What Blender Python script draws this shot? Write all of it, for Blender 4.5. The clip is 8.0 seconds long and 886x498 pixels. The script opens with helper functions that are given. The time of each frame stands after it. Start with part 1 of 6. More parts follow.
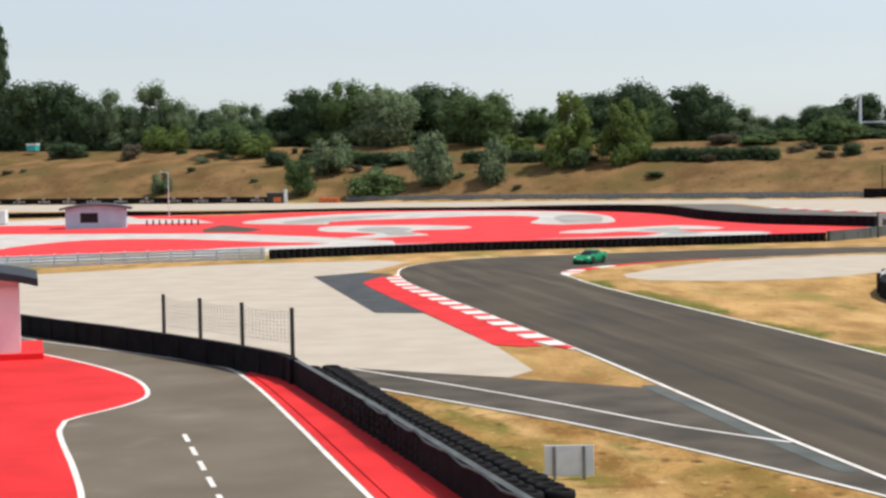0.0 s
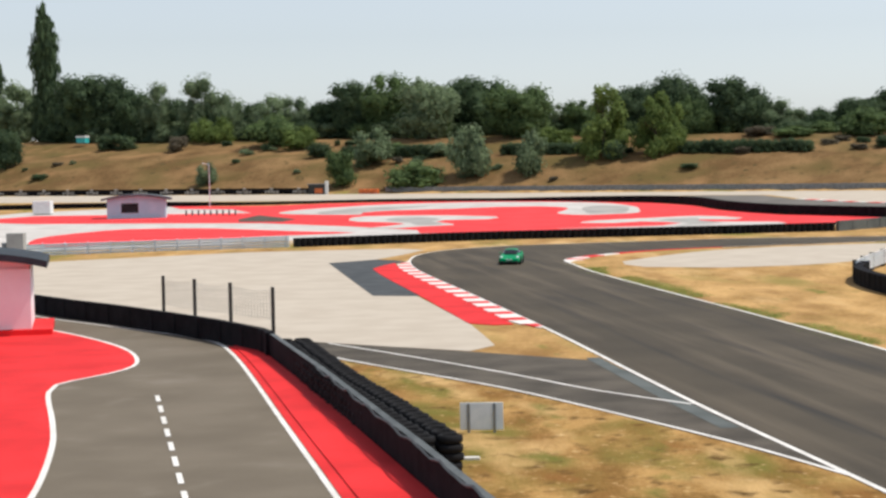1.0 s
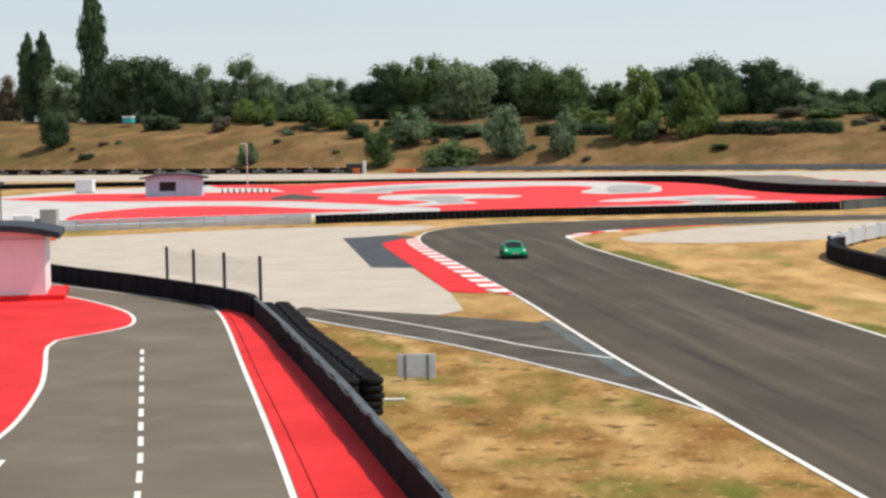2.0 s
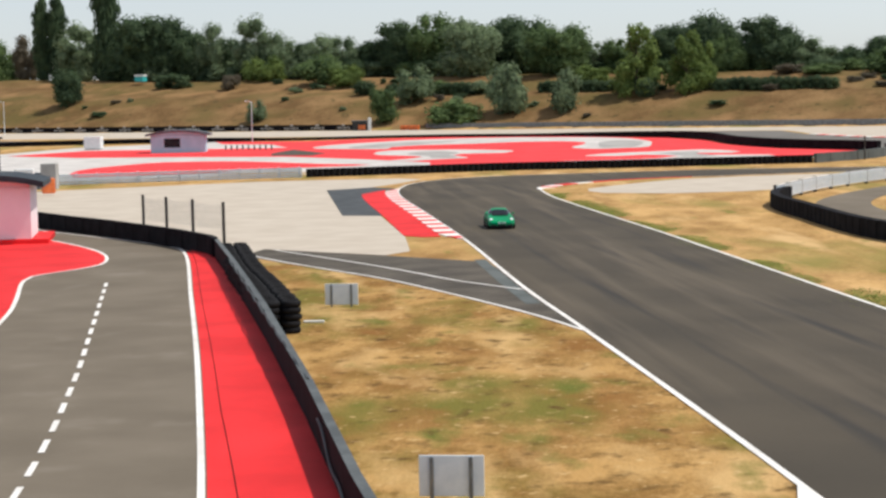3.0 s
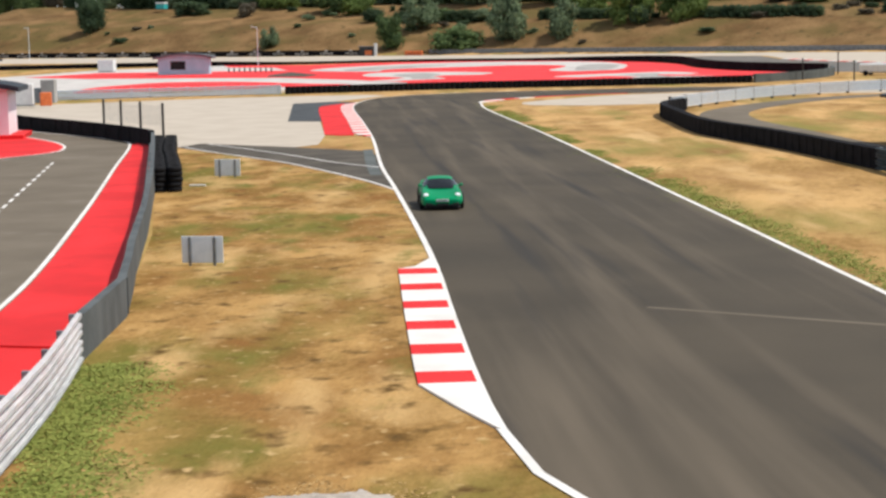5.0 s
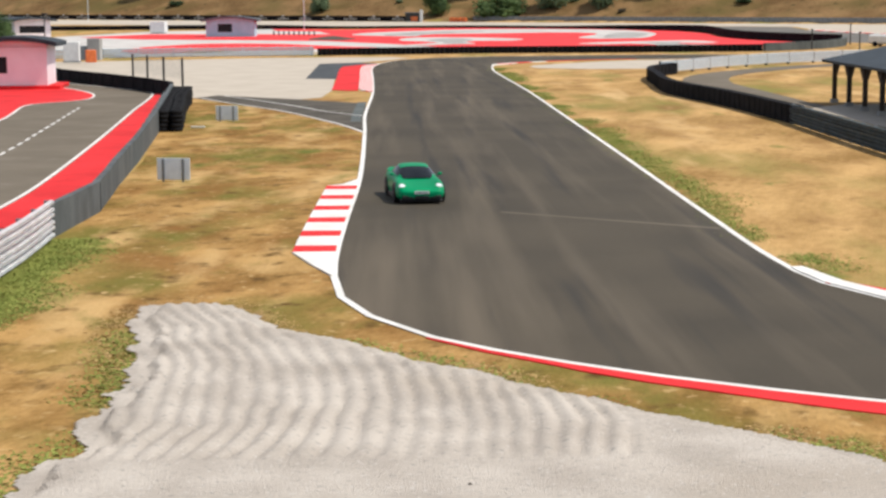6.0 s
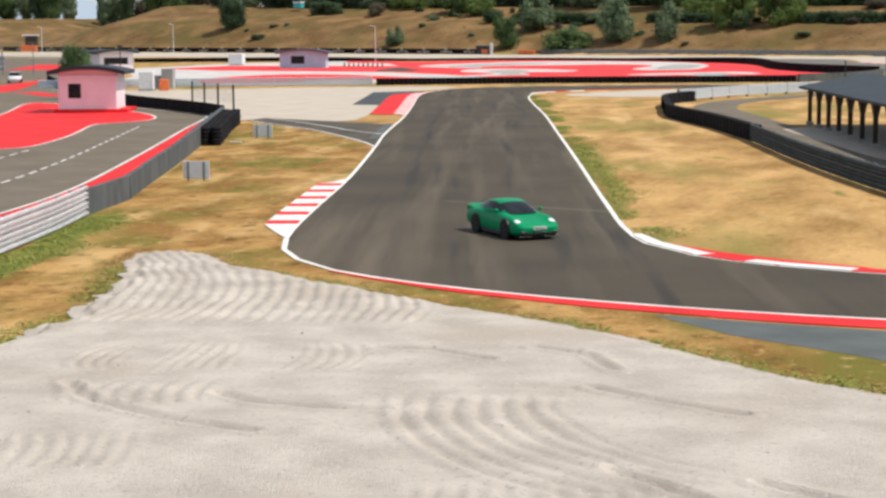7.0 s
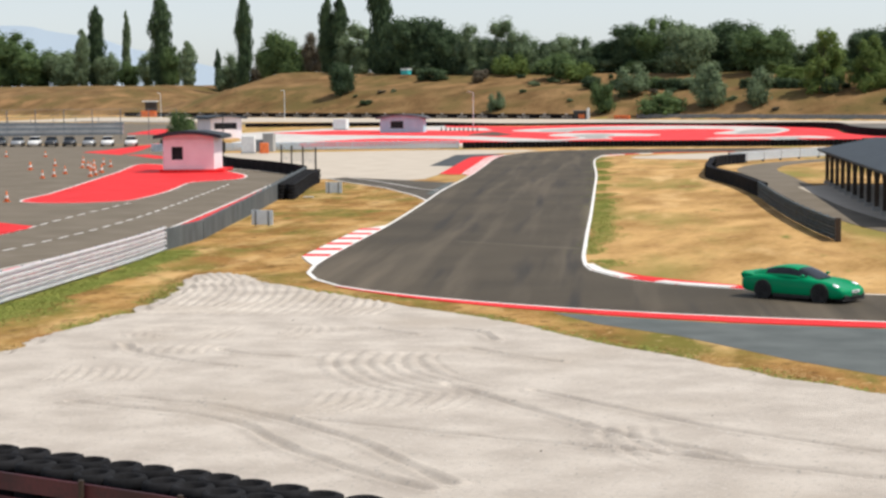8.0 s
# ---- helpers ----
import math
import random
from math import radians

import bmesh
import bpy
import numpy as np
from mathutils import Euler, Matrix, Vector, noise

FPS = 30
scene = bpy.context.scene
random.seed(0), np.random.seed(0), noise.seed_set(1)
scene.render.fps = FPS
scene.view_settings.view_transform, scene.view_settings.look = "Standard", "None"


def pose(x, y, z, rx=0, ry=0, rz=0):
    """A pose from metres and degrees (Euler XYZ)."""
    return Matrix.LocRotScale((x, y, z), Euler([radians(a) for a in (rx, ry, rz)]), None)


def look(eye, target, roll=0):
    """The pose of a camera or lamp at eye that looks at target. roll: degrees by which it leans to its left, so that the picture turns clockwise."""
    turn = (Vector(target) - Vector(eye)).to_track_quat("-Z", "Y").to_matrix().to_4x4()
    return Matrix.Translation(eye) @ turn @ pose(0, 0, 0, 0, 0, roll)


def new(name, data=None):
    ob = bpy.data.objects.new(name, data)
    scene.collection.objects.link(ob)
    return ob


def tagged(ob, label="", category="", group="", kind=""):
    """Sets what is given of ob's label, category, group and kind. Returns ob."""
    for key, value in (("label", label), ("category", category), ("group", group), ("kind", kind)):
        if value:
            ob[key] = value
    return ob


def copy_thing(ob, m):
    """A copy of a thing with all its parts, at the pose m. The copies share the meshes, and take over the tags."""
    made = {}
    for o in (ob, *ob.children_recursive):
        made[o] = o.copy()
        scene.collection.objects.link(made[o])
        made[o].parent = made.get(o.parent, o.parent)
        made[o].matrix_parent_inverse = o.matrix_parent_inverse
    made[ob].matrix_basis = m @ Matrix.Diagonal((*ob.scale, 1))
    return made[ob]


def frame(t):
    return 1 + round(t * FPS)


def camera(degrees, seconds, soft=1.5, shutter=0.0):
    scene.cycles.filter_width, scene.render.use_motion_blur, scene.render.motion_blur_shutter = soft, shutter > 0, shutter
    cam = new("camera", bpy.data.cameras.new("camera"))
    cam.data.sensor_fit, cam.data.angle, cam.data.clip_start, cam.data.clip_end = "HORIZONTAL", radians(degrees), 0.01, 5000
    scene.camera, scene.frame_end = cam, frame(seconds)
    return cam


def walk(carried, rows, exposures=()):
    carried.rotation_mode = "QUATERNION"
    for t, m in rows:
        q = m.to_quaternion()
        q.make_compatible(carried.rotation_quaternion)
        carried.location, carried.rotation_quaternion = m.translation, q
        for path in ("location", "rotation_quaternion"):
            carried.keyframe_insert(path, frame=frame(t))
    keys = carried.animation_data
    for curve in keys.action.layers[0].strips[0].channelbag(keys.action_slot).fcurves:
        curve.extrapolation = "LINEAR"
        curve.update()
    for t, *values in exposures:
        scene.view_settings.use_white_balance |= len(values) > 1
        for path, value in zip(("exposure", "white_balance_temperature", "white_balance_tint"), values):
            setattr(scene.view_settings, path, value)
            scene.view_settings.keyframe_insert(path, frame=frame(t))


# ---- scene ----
from mathutils.geometry import delaunay_2d_cdt

# ---------- camera ----------
cam = camera(28.0, 8.0, soft=2.7)
PATH = [
    (0, (16.197, 2.335, 8.9), (15.926, 4.315, 8.811), -1.1),
    (0.5, (18.566, -0.68, 8.853), (18.266, 1.295, 8.761), -1.2),
    (1, (21.268, -4.176, 8.807), (20.935, -2.206, 8.71), -1.1),
    (2.5, (29.587, -15.236, 8.687), (29.179, -13.283, 8.548), -1.1),
    (3, (32.538, -19.186, 8.523), (32.123, -17.236, 8.358), -1.2),
    (3.5, (35.425, -23.311, 8.375), (35.0, -21.365, 8.193), -1.2),
    (4, (38.736, -27.73, 8.112), (38.302, -25.788, 7.916), -1.2),
    (4.5, (42.097, -32.349, 7.896), (41.655, -30.41, 7.682), -1.1),
    (5, (46.135, -37.732, 7.555), (45.677, -35.8, 7.313), -1.1),
    (6.3, (57.689, -53.991, 7.32), (57.139, -52.089, 7.042), -0.3),
    (6.5, (59.67, -56.759, 7.296), (59.101, -54.861, 7.025), -0.4),
    (7, (64.844, -63.932, 7.266), (64.222, -62.047, 7.027), -0.3),
    (7.5, (70.206, -71.275, 7.451), (69.524, -69.406, 7.245), -0.3),
    (8, (75.807, -78.839, 7.616), (75.058, -76.992, 7.449), -0.4),
]
walk(cam, [(t, look(eye, target, roll)) for t, eye, target, roll in PATH], [(0, 0.26), (5.0, 0.26), (6.5, 0.29), (8.0, 0.33)])

# ---------- light ----------
SUN_EL, SUN_AZ = radians(60), radians(75)
world = bpy.data.worlds.new("sky")
scene.world = world
world.use_nodes = True
sky = world.node_tree.nodes.new("ShaderNodeTexSky")
sky.sky_type, sky.sun_disc = "NISHITA", False
sky.sun_elevation, sky.sun_rotation = SUN_EL, SUN_AZ
sky.air_density, sky.dust_density, sky.ozone_density = 1.0, 0.6, 1.0
pale = world.node_tree.nodes.new("ShaderNodeHueSaturation")
pale.inputs["Saturation"].default_value = 0.35
haze = world.node_tree.nodes.new("ShaderNodeMix")
haze.data_type, haze.blend_type = "RGBA", "MULTIPLY"
haze.inputs["Factor"].default_value = 1.0
haze.inputs["B"].default_value = (0.95, 1.0, 1.07, 1)
world.node_tree.links.new(sky.outputs[0], pale.inputs["Color"])
world.node_tree.links.new(pale.outputs[0], haze.inputs["A"])
world.node_tree.links.new(haze.outputs["Result"], world.node_tree.nodes["Background"].inputs[0])
world.node_tree.nodes["Background"].inputs[1].default_value = 0.107
sun = new("sun", bpy.data.lights.new("sun", "SUN"))
sun.data.energy, sun.data.angle, sun.data.color = 3.3, radians(0.6), (1.0, 0.93, 0.82)
to_sun = Vector((math.cos(SUN_EL) * math.sin(SUN_AZ), math.cos(SUN_EL) * math.cos(SUN_AZ), math.sin(SUN_EL)))
sun.matrix_world = look(to_sun * 50, (0, 0, 0))


# ---------- materials ----------
def material(name, dark, light, rough=0.8, metal=0.0, scale=1.0, fine=None, bump=0.0, bump_scale=None, stretch=(1, 1, 1), coat=0.0, spec=0.5, vary=0.0, island=0.0, space="Position", ramp=(0.35, 0.65)):
    """Colour between two tones by noise at two sizes, with relief. scale: noise cells to the metre."""
    m = bpy.data.materials.new(name)
    m.use_nodes = True
    n, l = m.node_tree.nodes, m.node_tree.links
    p = n["Principled BSDF"]
    p.inputs["Roughness"].default_value, p.inputs["Metallic"].default_value = rough, metal
    p.inputs["Coat Weight"].default_value, p.inputs["Specular IOR Level"].default_value = coat, spec
    if space == "Position":
        where = n.new("ShaderNodeNewGeometry").outputs["Position"]
    else:
        where = n.new("ShaderNodeTexCoord").outputs["Object"]
    mp = n.new("ShaderNodeMapping")
    mp.inputs["Scale"].default_value = stretch
    l.new(where, mp.inputs["Vector"])
    big = n.new("ShaderNodeTexNoise")
    big.inputs["Scale"].default_value, big.inputs["Detail"].default_value = scale, 5
    l.new(mp.outputs[0], big.inputs["Vector"])
    small = n.new("ShaderNodeTexNoise")
    small.inputs["Scale"].default_value, small.inputs["Detail"].default_value = fine or scale * 12, 3
    l.new(mp.outputs[0], small.inputs["Vector"])
    add = n.new("ShaderNodeMath")
    add.operation = "MULTIPLY_ADD"
    add.inputs[1].default_value = 0.35
    l.new(small.outputs["Fac"], add.inputs[0])
    sub = n.new("ShaderNodeMath")
    sub.operation = "SUBTRACT"
    sub.inputs[1].default_value = 0.175
    l.new(big.outputs["Fac"], sub.inputs[0])
    l.new(sub.outputs[0], add.inputs[2])
    top = add.outputs[0]
    if vary:
        info = n.new("ShaderNodeObjectInfo")
        more = n.new("ShaderNodeMath")
        more.operation = "MULTIPLY_ADD"
        more.inputs[1].default_value = vary
        l.new(info.outputs["Random"], more.inputs[0])
        l.new(top, more.inputs[2])
        top = more.outputs[0]
    if island:
        geo = n.new("ShaderNodeNewGeometry")
        more = n.new("ShaderNodeMath")
        more.operation = "MULTIPLY_ADD"
        more.inputs[1].default_value = island
        l.new(geo.outputs["Random Per Island"], more.inputs[0])
        l.new(top, more.inputs[2])
        top = more.outputs[0]
    r = n.new("ShaderNodeValToRGB")
    r.color_ramp.elements[0].position, r.color_ramp.elements[1].position = ramp[0], ramp[1] + vary + island
    r.color_ramp.elements[0].color, r.color_ramp.elements[1].color = (*dark, 1), (*light, 1)
    l.new(top, r.inputs[0])
    l.new(r.outputs[0], p.inputs["Base Color"])
    if bump:
        b = n.new("ShaderNodeBump")
        b.inputs["Strength"].default_value, b.inputs["Distance"].default_value = bump, 0.05
        h = n.new("ShaderNodeTexNoise")
        h.inputs["Scale"].default_value, h.inputs["Detail"].default_value = bump_scale or scale * 8, 4
        l.new(mp.outputs[0], h.inputs["Vector"])
        l.new(h.outputs["Fac"], b.inputs["Height"])
        l.new(b.outputs[0], p.inputs["Normal"])
    return m


def mixed(m, colour, scale, lo, hi, stretch=(1, 1, 1), turn=0.0, detail=4):
    """Lays patches of a further tone over a material's colour."""
    n, l = m.node_tree.nodes, m.node_tree.links
    p = n["Principled BSDF"]
    old = p.inputs["Base Color"].links[0].from_socket
    geo = n.new("ShaderNodeNewGeometry")
    mp = n.new("ShaderNodeMapping")
    mp.inputs["Rotation"].default_value = (0, 0, turn)
    mp2 = n.new("ShaderNodeMapping")
    mp2.inputs["Scale"].default_value = stretch
    l.new(geo.outputs["Position"], mp.inputs["Vector"])
    l.new(mp.outputs[0], mp2.inputs["Vector"])
    t = n.new("ShaderNodeTexNoise")
    t.inputs["Scale"].default_value, t.inputs["Detail"].default_value = scale, detail
    l.new(mp2.outputs[0], t.inputs["Vector"])
    ra = n.new("ShaderNodeValToRGB")
    ra.color_ramp.elements[0].position, ra.color_ramp.elements[1].position = lo, hi
    l.new(t.outputs["Fac"], ra.inputs[0])
    mx = n.new("ShaderNodeMix")
    mx.data_type = "RGBA"
    l.new(ra.outputs[0], mx.inputs["Factor"])
    l.new(old, mx.inputs["A"])
    mx.inputs["B"].default_value = (*colour, 1)
    l.new(mx.outputs["Result"], p.inputs["Base Color"])
    return m


M_GRASS = material("dry grass", (0.29, 0.168, 0.056), (0.56, 0.35, 0.145), 0.95, scale=0.34, fine=3.6, bump=0.6, bump_scale=9, ramp=(0.3, 0.66), spec=0.1, stretch=(1, 0.32, 1))
mixed(M_GRASS, (0.235, 0.20, 0.055), 0.13, 0.50, 0.68, stretch=(1, 0.30, 1), turn=radians(-15), detail=5)
mixed(M_GRASS, (0.25, 0.135, 0.048), 0.30, 0.54, 0.76, stretch=(1, 0.35, 1), turn=radians(-15), detail=6)
mixed(M_GRASS, (0.58, 0.385, 0.18), 0.17, 0.56, 0.70, stretch=(1.6, 0.35, 1), turn=radians(-15), detail=5)
mixed(M_GRASS, (0.21, 0.115, 0.042), 1.1, 0.60, 0.82, stretch=(1, 0.5, 1), detail=7)
mixed(M_GRASS, (0.15, 0.17, 0.035), 0.45, 0.64, 0.74, stretch=(1, 0.4, 1), turn=radians(-15), detail=5)
M_ISLAND = material("patchy grass", (0.215, 0.118, 0.036), (0.45, 0.27, 0.100), 0.95, scale=0.6, fine=6.0, bump=0.8, bump_scale=9, ramp=(0.34, 0.62), spec=0.05, stretch=(1, 0.5, 1))
mixed(M_ISLAND, (0.165, 0.145, 0.034), 0.22, 0.46, 0.62, stretch=(1, 0.5, 1), turn=radians(-15), detail=8)
mixed(M_ISLAND, (0.235, 0.116, 0.036), 0.38, 0.50, 0.70, stretch=(0.9, 0.5, 1), turn=radians(-15), detail=8)
mixed(M_ISLAND, (0.53, 0.345, 0.150), 0.30, 0.54, 0.68, stretch=(1.2, 0.4, 1), turn=radians(-15), detail=8)
mixed(M_ISLAND, (0.13, 0.14, 0.030), 0.50, 0.58, 0.74, stretch=(1, 0.5, 1), turn=radians(-15), detail=8)
mixed(M_ISLAND, (0.105, 0.06, 0.02), 1.5, 0.56, 0.72, stretch=(0.8, 0.6, 1), detail=8)
mixed(M_ISLAND, (0.58, 0.40, 0.19), 3.2, 0.60, 0.78, stretch=(0.8, 0.6, 1), detail=6)
M_BERM = material("dry slope", (0.135, 0.078, 0.032), (0.27, 0.165, 0.075), 0.95, scale=0.10, fine=1.6, bump=0.7, bump_scale=3, spec=0.1)
mixed(M_BERM, (0.135, 0.10, 0.036), 0.06, 0.45, 0.66, stretch=(1, 1, 2.5), detail=7)
mixed(M_BERM, (0.085, 0.065, 0.026), 0.45, 0.58, 0.72, detail=8)
mixed(M_BERM, (0.32, 0.185, 0.085), 0.09, 0.56, 0.74, detail=7)
mixed(M_BERM, (0.06, 0.055, 0.022), 1.6, 0.66, 0.76, detail=5)
M_ASPHALT = material("track asphalt", (0.052, 0.0425, 0.0298), (0.077, 0.062, 0.0428), 0.85, scale=0.12, fine=30, bump=0.15, bump_scale=60, spec=0.3)
mixed(M_ASPHALT, (0.122, 0.098, 0.070), 0.55, 0.50, 0.72, stretch=(1.0, 0.045, 1), turn=radians(-17), detail=4)
mixed(M_ASPHALT, (0.036, 0.0315, 0.0265), 0.9, 0.56, 0.72, stretch=(1.0, 0.04, 1), turn=radians(-17), detail=3)
M_PIT = material("pit lane asphalt", (0.142, 0.119, 0.090), (0.180, 0.152, 0.117), 0.9, scale=0.25, fine=40, bump=0.15, bump_scale=60, spec=0.2)
mixed(M_PIT, (0.21, 0.182, 0.148), 0.5, 0.60, 0.80, detail=6)
M_LANE = material("old asphalt", (0.065, 0.057, 0.047), (0.115, 0.10, 0.082), 0.9, scale=0.4, fine=40, bump=0.2, bump_scale=60, spec=0.2)
M_PATCH = material("dark blue asphalt", (0.055, 0.062, 0.068), (0.085, 0.092, 0.10), 0.9, scale=0.5, fine=30, spec=0.2)
M_APRON = material("apron asphalt", (0.088, 0.100, 0.100), (0.125, 0.140, 0.138), 0.9, scale=0.5, fine=30, spec=0.2)
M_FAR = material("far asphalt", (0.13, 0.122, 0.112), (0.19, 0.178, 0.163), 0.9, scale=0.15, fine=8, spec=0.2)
M_GRAVEL = material("pale gravel", (0.47, 0.412, 0.345), (0.53, 0.473, 0.402), 0.95, scale=0.35, fine=9, bump=0.4, bump_scale=14, spec=0.1)
M_GRAVEL2 = material("trap gravel", (0.455, 0.403, 0.354), (0.595, 0.538, 0.478), 0.95, scale=0.6, fine=50, bump=0.9, bump_scale=30, spec=0.1)
mixed(M_GRAVEL2, (0.46, 0.40, 0.34), 0.16, 0.55, 0.75)
mixed(M_GRAVEL2, (0.33, 0.305, 0.28), 7.0, 0.58, 0.74, detail=6)
mixed(M_GRAVEL2, (0.62, 0.585, 0.55), 11.0, 0.60, 0.74, detail=4)
M_RED = material("red paint", (0.60, 0.012, 0.014), (0.80, 0.025, 0.028), 0.75, scale=0.3, fine=25, bump=0.1, bump_scale=50, spec=0.3)
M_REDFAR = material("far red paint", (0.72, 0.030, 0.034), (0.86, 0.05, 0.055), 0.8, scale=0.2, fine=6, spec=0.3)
M_WHITE = material("white paint", (0.68, 0.66, 0.63), (0.85, 0.83, 0.80), 0.7, scale=0.6, fine=20, spec=0.3)
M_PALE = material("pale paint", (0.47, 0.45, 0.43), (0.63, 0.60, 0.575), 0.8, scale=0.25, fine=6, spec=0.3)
M_GREYPAINT = material("grey paint", (0.30, 0.29, 0.28), (0.42, 0.41, 0.39), 0.8, scale=0.25, fine=6, spec=0.3)
M_RUBBER = material("black rubber", (0.007, 0.007, 0.008), (0.018, 0.018, 0.020), 0.85, scale=2.0, fine=18, bump=0.3, bump_scale=12, spec=0.15, vary=0.1, space="Object")
M_BELT = material("rubber belt", (0.006, 0.006, 0.008), (0.014, 0.014, 0.017), 0.9, scale=1.2, fine=9, bump=0.15, bump_scale=6, spec=0.1)
M_BELTOUT = material("weathered belt", (0.068, 0.078, 0.083), (0.112, 0.126, 0.132), 0.75, scale=0.9, fine=9, bump=0.2, bump_scale=4, spec=0.3, stretch=(1, 1, 0.4))
M_STEEL = material("galvanised steel", (0.74, 0.76, 0.78), (0.88, 0.90, 0.91), 0.42, 0.0, scale=2.0, fine=20)
M_STEELDARK = material("dull steel", (0.16, 0.18, 0.2), (0.26, 0.28, 0.3), 0.5, 0.6, scale=2.0, fine=20)
# dark bluish base paints in the shade on this rail's visible side
M_STEELSHADE = material("shade-toned steel", (0.06, 0.085, 0.10), (0.12, 0.16, 0.185), 0.5, 0.0, scale=2.0, fine=20, spec=0.2)
M_SIGN = material("sign back", (0.70, 0.79, 0.87), (0.80, 0.88, 0.95), 0.5, 0.0, scale=3.0, fine=20, space="Object")
M_PINK = material("pink render", (0.86, 0.76, 0.79), (0.92, 0.83, 0.85), 0.85, scale=0.8, fine=14, bump=0.1, bump_scale=20, spec=0.3)
# red held back in the base to offset light bounced off the red ground
M_LAVENDER = material("lavender render", (0.36, 0.68, 0.80), (0.43, 0.75, 0.87), 0.85, scale=0.8, fine=14, bump=0.1, bump_scale=20, spec=0.3)
M_ROOF = material("dark roof sheet", (0.014, 0.022, 0.031), (0.030, 0.042, 0.054), 0.7, 0.0, scale=1.0, fine=8)
M_SLATE = material("slate roof sheet", (0.075, 0.095, 0.11), (0.13, 0.155, 0.17), 0.6, 0.0, scale=1.0, fine=8)
M_BLACK = material("black post", (0.012, 0.011, 0.010), (0.03, 0.028, 0.026), 0.6, scale=3, fine=20)
M_GLASS = material("dark glass", (0.012, 0.015, 0.02), (0.02, 0.025, 0.03), 0.15, scale=1.0, spec=0.2)
M_WOOD = material("dark timber", (0.022, 0.015, 0.010), (0.05, 0.031, 0.02), 0.7, scale=1.5, fine=20, stretch=(1, 1, 0.2))
M_ORANGE = material("orange plastic", (0.65, 0.13, 0.03), (0.8, 0.2, 0.05), 0.6, scale=2)
M_WHITEBOX = material("white enamel", (0.70, 0.70, 0.70), (0.82, 0.82, 0.81), 0.5, scale=2)
M_TEAL = material("teal plastic", (0.03, 0.42, 0.44), (0.06, 0.55, 0.56), 0.6, scale=2)
M_BARK = material("bark", (0.05, 0.035, 0.025), (0.12, 0.09, 0.065), 0.9, scale=2, fine=14, bump=0.5, stretch=(1, 1, 0.3))
# leaf tones lifted to stand in for haze, the dark ones tinted blue
M_LEAFDARK = material("dark leaves", (0.025, 0.050, 0.031), (0.14, 0.21, 0.10), 0.75, scale=0.35, fine=2, vary=0.12, island=0.2, spec=0.2)
M_LEAFGREEN = material("green leaves", (0.040, 0.078, 0.034), (0.20, 0.29, 0.11), 0.75, scale=0.35, fine=2, vary=0.12, island=0.2, spec=0.2)
M_LEAFGREY = material("grey leaves", (0.065, 0.105, 0.058), (0.31, 0.40, 0.225), 0.75, scale=0.35, fine=2, vary=0.12, island=0.2, spec=0.2)
M_LEAFLIME = material("light leaves", (0.060, 0.105, 0.028), (0.27, 0.36, 0.105), 0.75, scale=0.35, fine=2, vary=0.12, island=0.2, spec=0.2)
M_LEAFBROWN = material("brown twigs", (0.085, 0.08, 0.058), (0.24, 0.21, 0.155), 0.85, scale=0.35, fine=2, vary=0.12, island=0.2, spec=0.1)


def leafy(m):
    """Lets light through the leaves."""
    n, l = m.node_tree.nodes, m.node_tree.links
    p = n["Principled BSDF"]
    t = n.new("ShaderNodeBsdfTranslucent")
    l.new(p.inputs["Base Color"].links[0].from_socket, t.inputs["Color"])
    mx = n.new("ShaderNodeMixShader")
    mx.inputs[0].default_value = 0.4
    l.new(p.outputs[0], mx.inputs[1])
    l.new(t.outputs[0], mx.inputs[2])
    l.new(mx.outputs[0], n["Material Output"].inputs["Surface"])


for leaf in (M_LEAFDARK, M_LEAFGREEN, M_LEAFGREY, M_LEAFLIME, M_LEAFBROWN):
    leafy(leaf)


# ---------- ground heights ----------
def interp(v, xs, ys):
    return float(np.interp(v, xs, ys))


def rise(x, y):
    """The land climbs gently past the second straight."""
    return max(0.0, 0.0095 * (min(y, 400) - 168))


def berm(x, y):
    v = (y - 326 + 0.32 * x) / 1.05
    top = interp(v, [0, 6, 20, 45, 60, 400], [0, 1.2, 6.3, 10.6, 11.2, 12.5])
    return top * interp(x, [-420, -260, -228, -196, -160, -40, 60], [0.95, 0.9, 0.42, 1.22, 1.1, 1.0, 0.92])


def pit_lift(x, y):
    """The paddock stands a little over the circuit."""
    return 0.3 * interp(y, [10, 50, 110, 140], [0, 1, 1, 0])


def flat(x, y):
    return rise(x, y)


def paddock(x, y):
    return rise(x, y) + pit_lift(x, y)


# ---------- building helpers ----------
def mesh_object(name, bm, mat, parent=None, label="", smooth=False):
    me = bpy.data.meshes.new(name)
    bm.to_mesh(me)
    bm.free()
    for one in (mat if isinstance(mat, (list, tuple)) else [mat]):
        me.materials.append(one)
    if smooth:
        me.polygons.foreach_set("use_smooth", [True] * len(me.polygons))
    ob = new(name, me)
    if parent:
        ob.parent = parent
    if label:
        ob["label"] = label
    return ob


def part(name, bm, mat, parent, label="", smooth=False):
    return mesh_object(name, bm, mat, parent, label, smooth)


def thing(name, m=None, label="", category="", group=""):
    ob = new(name)
    ob.empty_display_size = 0.2
    if m is not None:
        ob.matrix_basis = m
    return tagged(ob, label, category, group)


def structure(ob, label="", category=""):
    return tagged(ob, label, category, kind="structure")


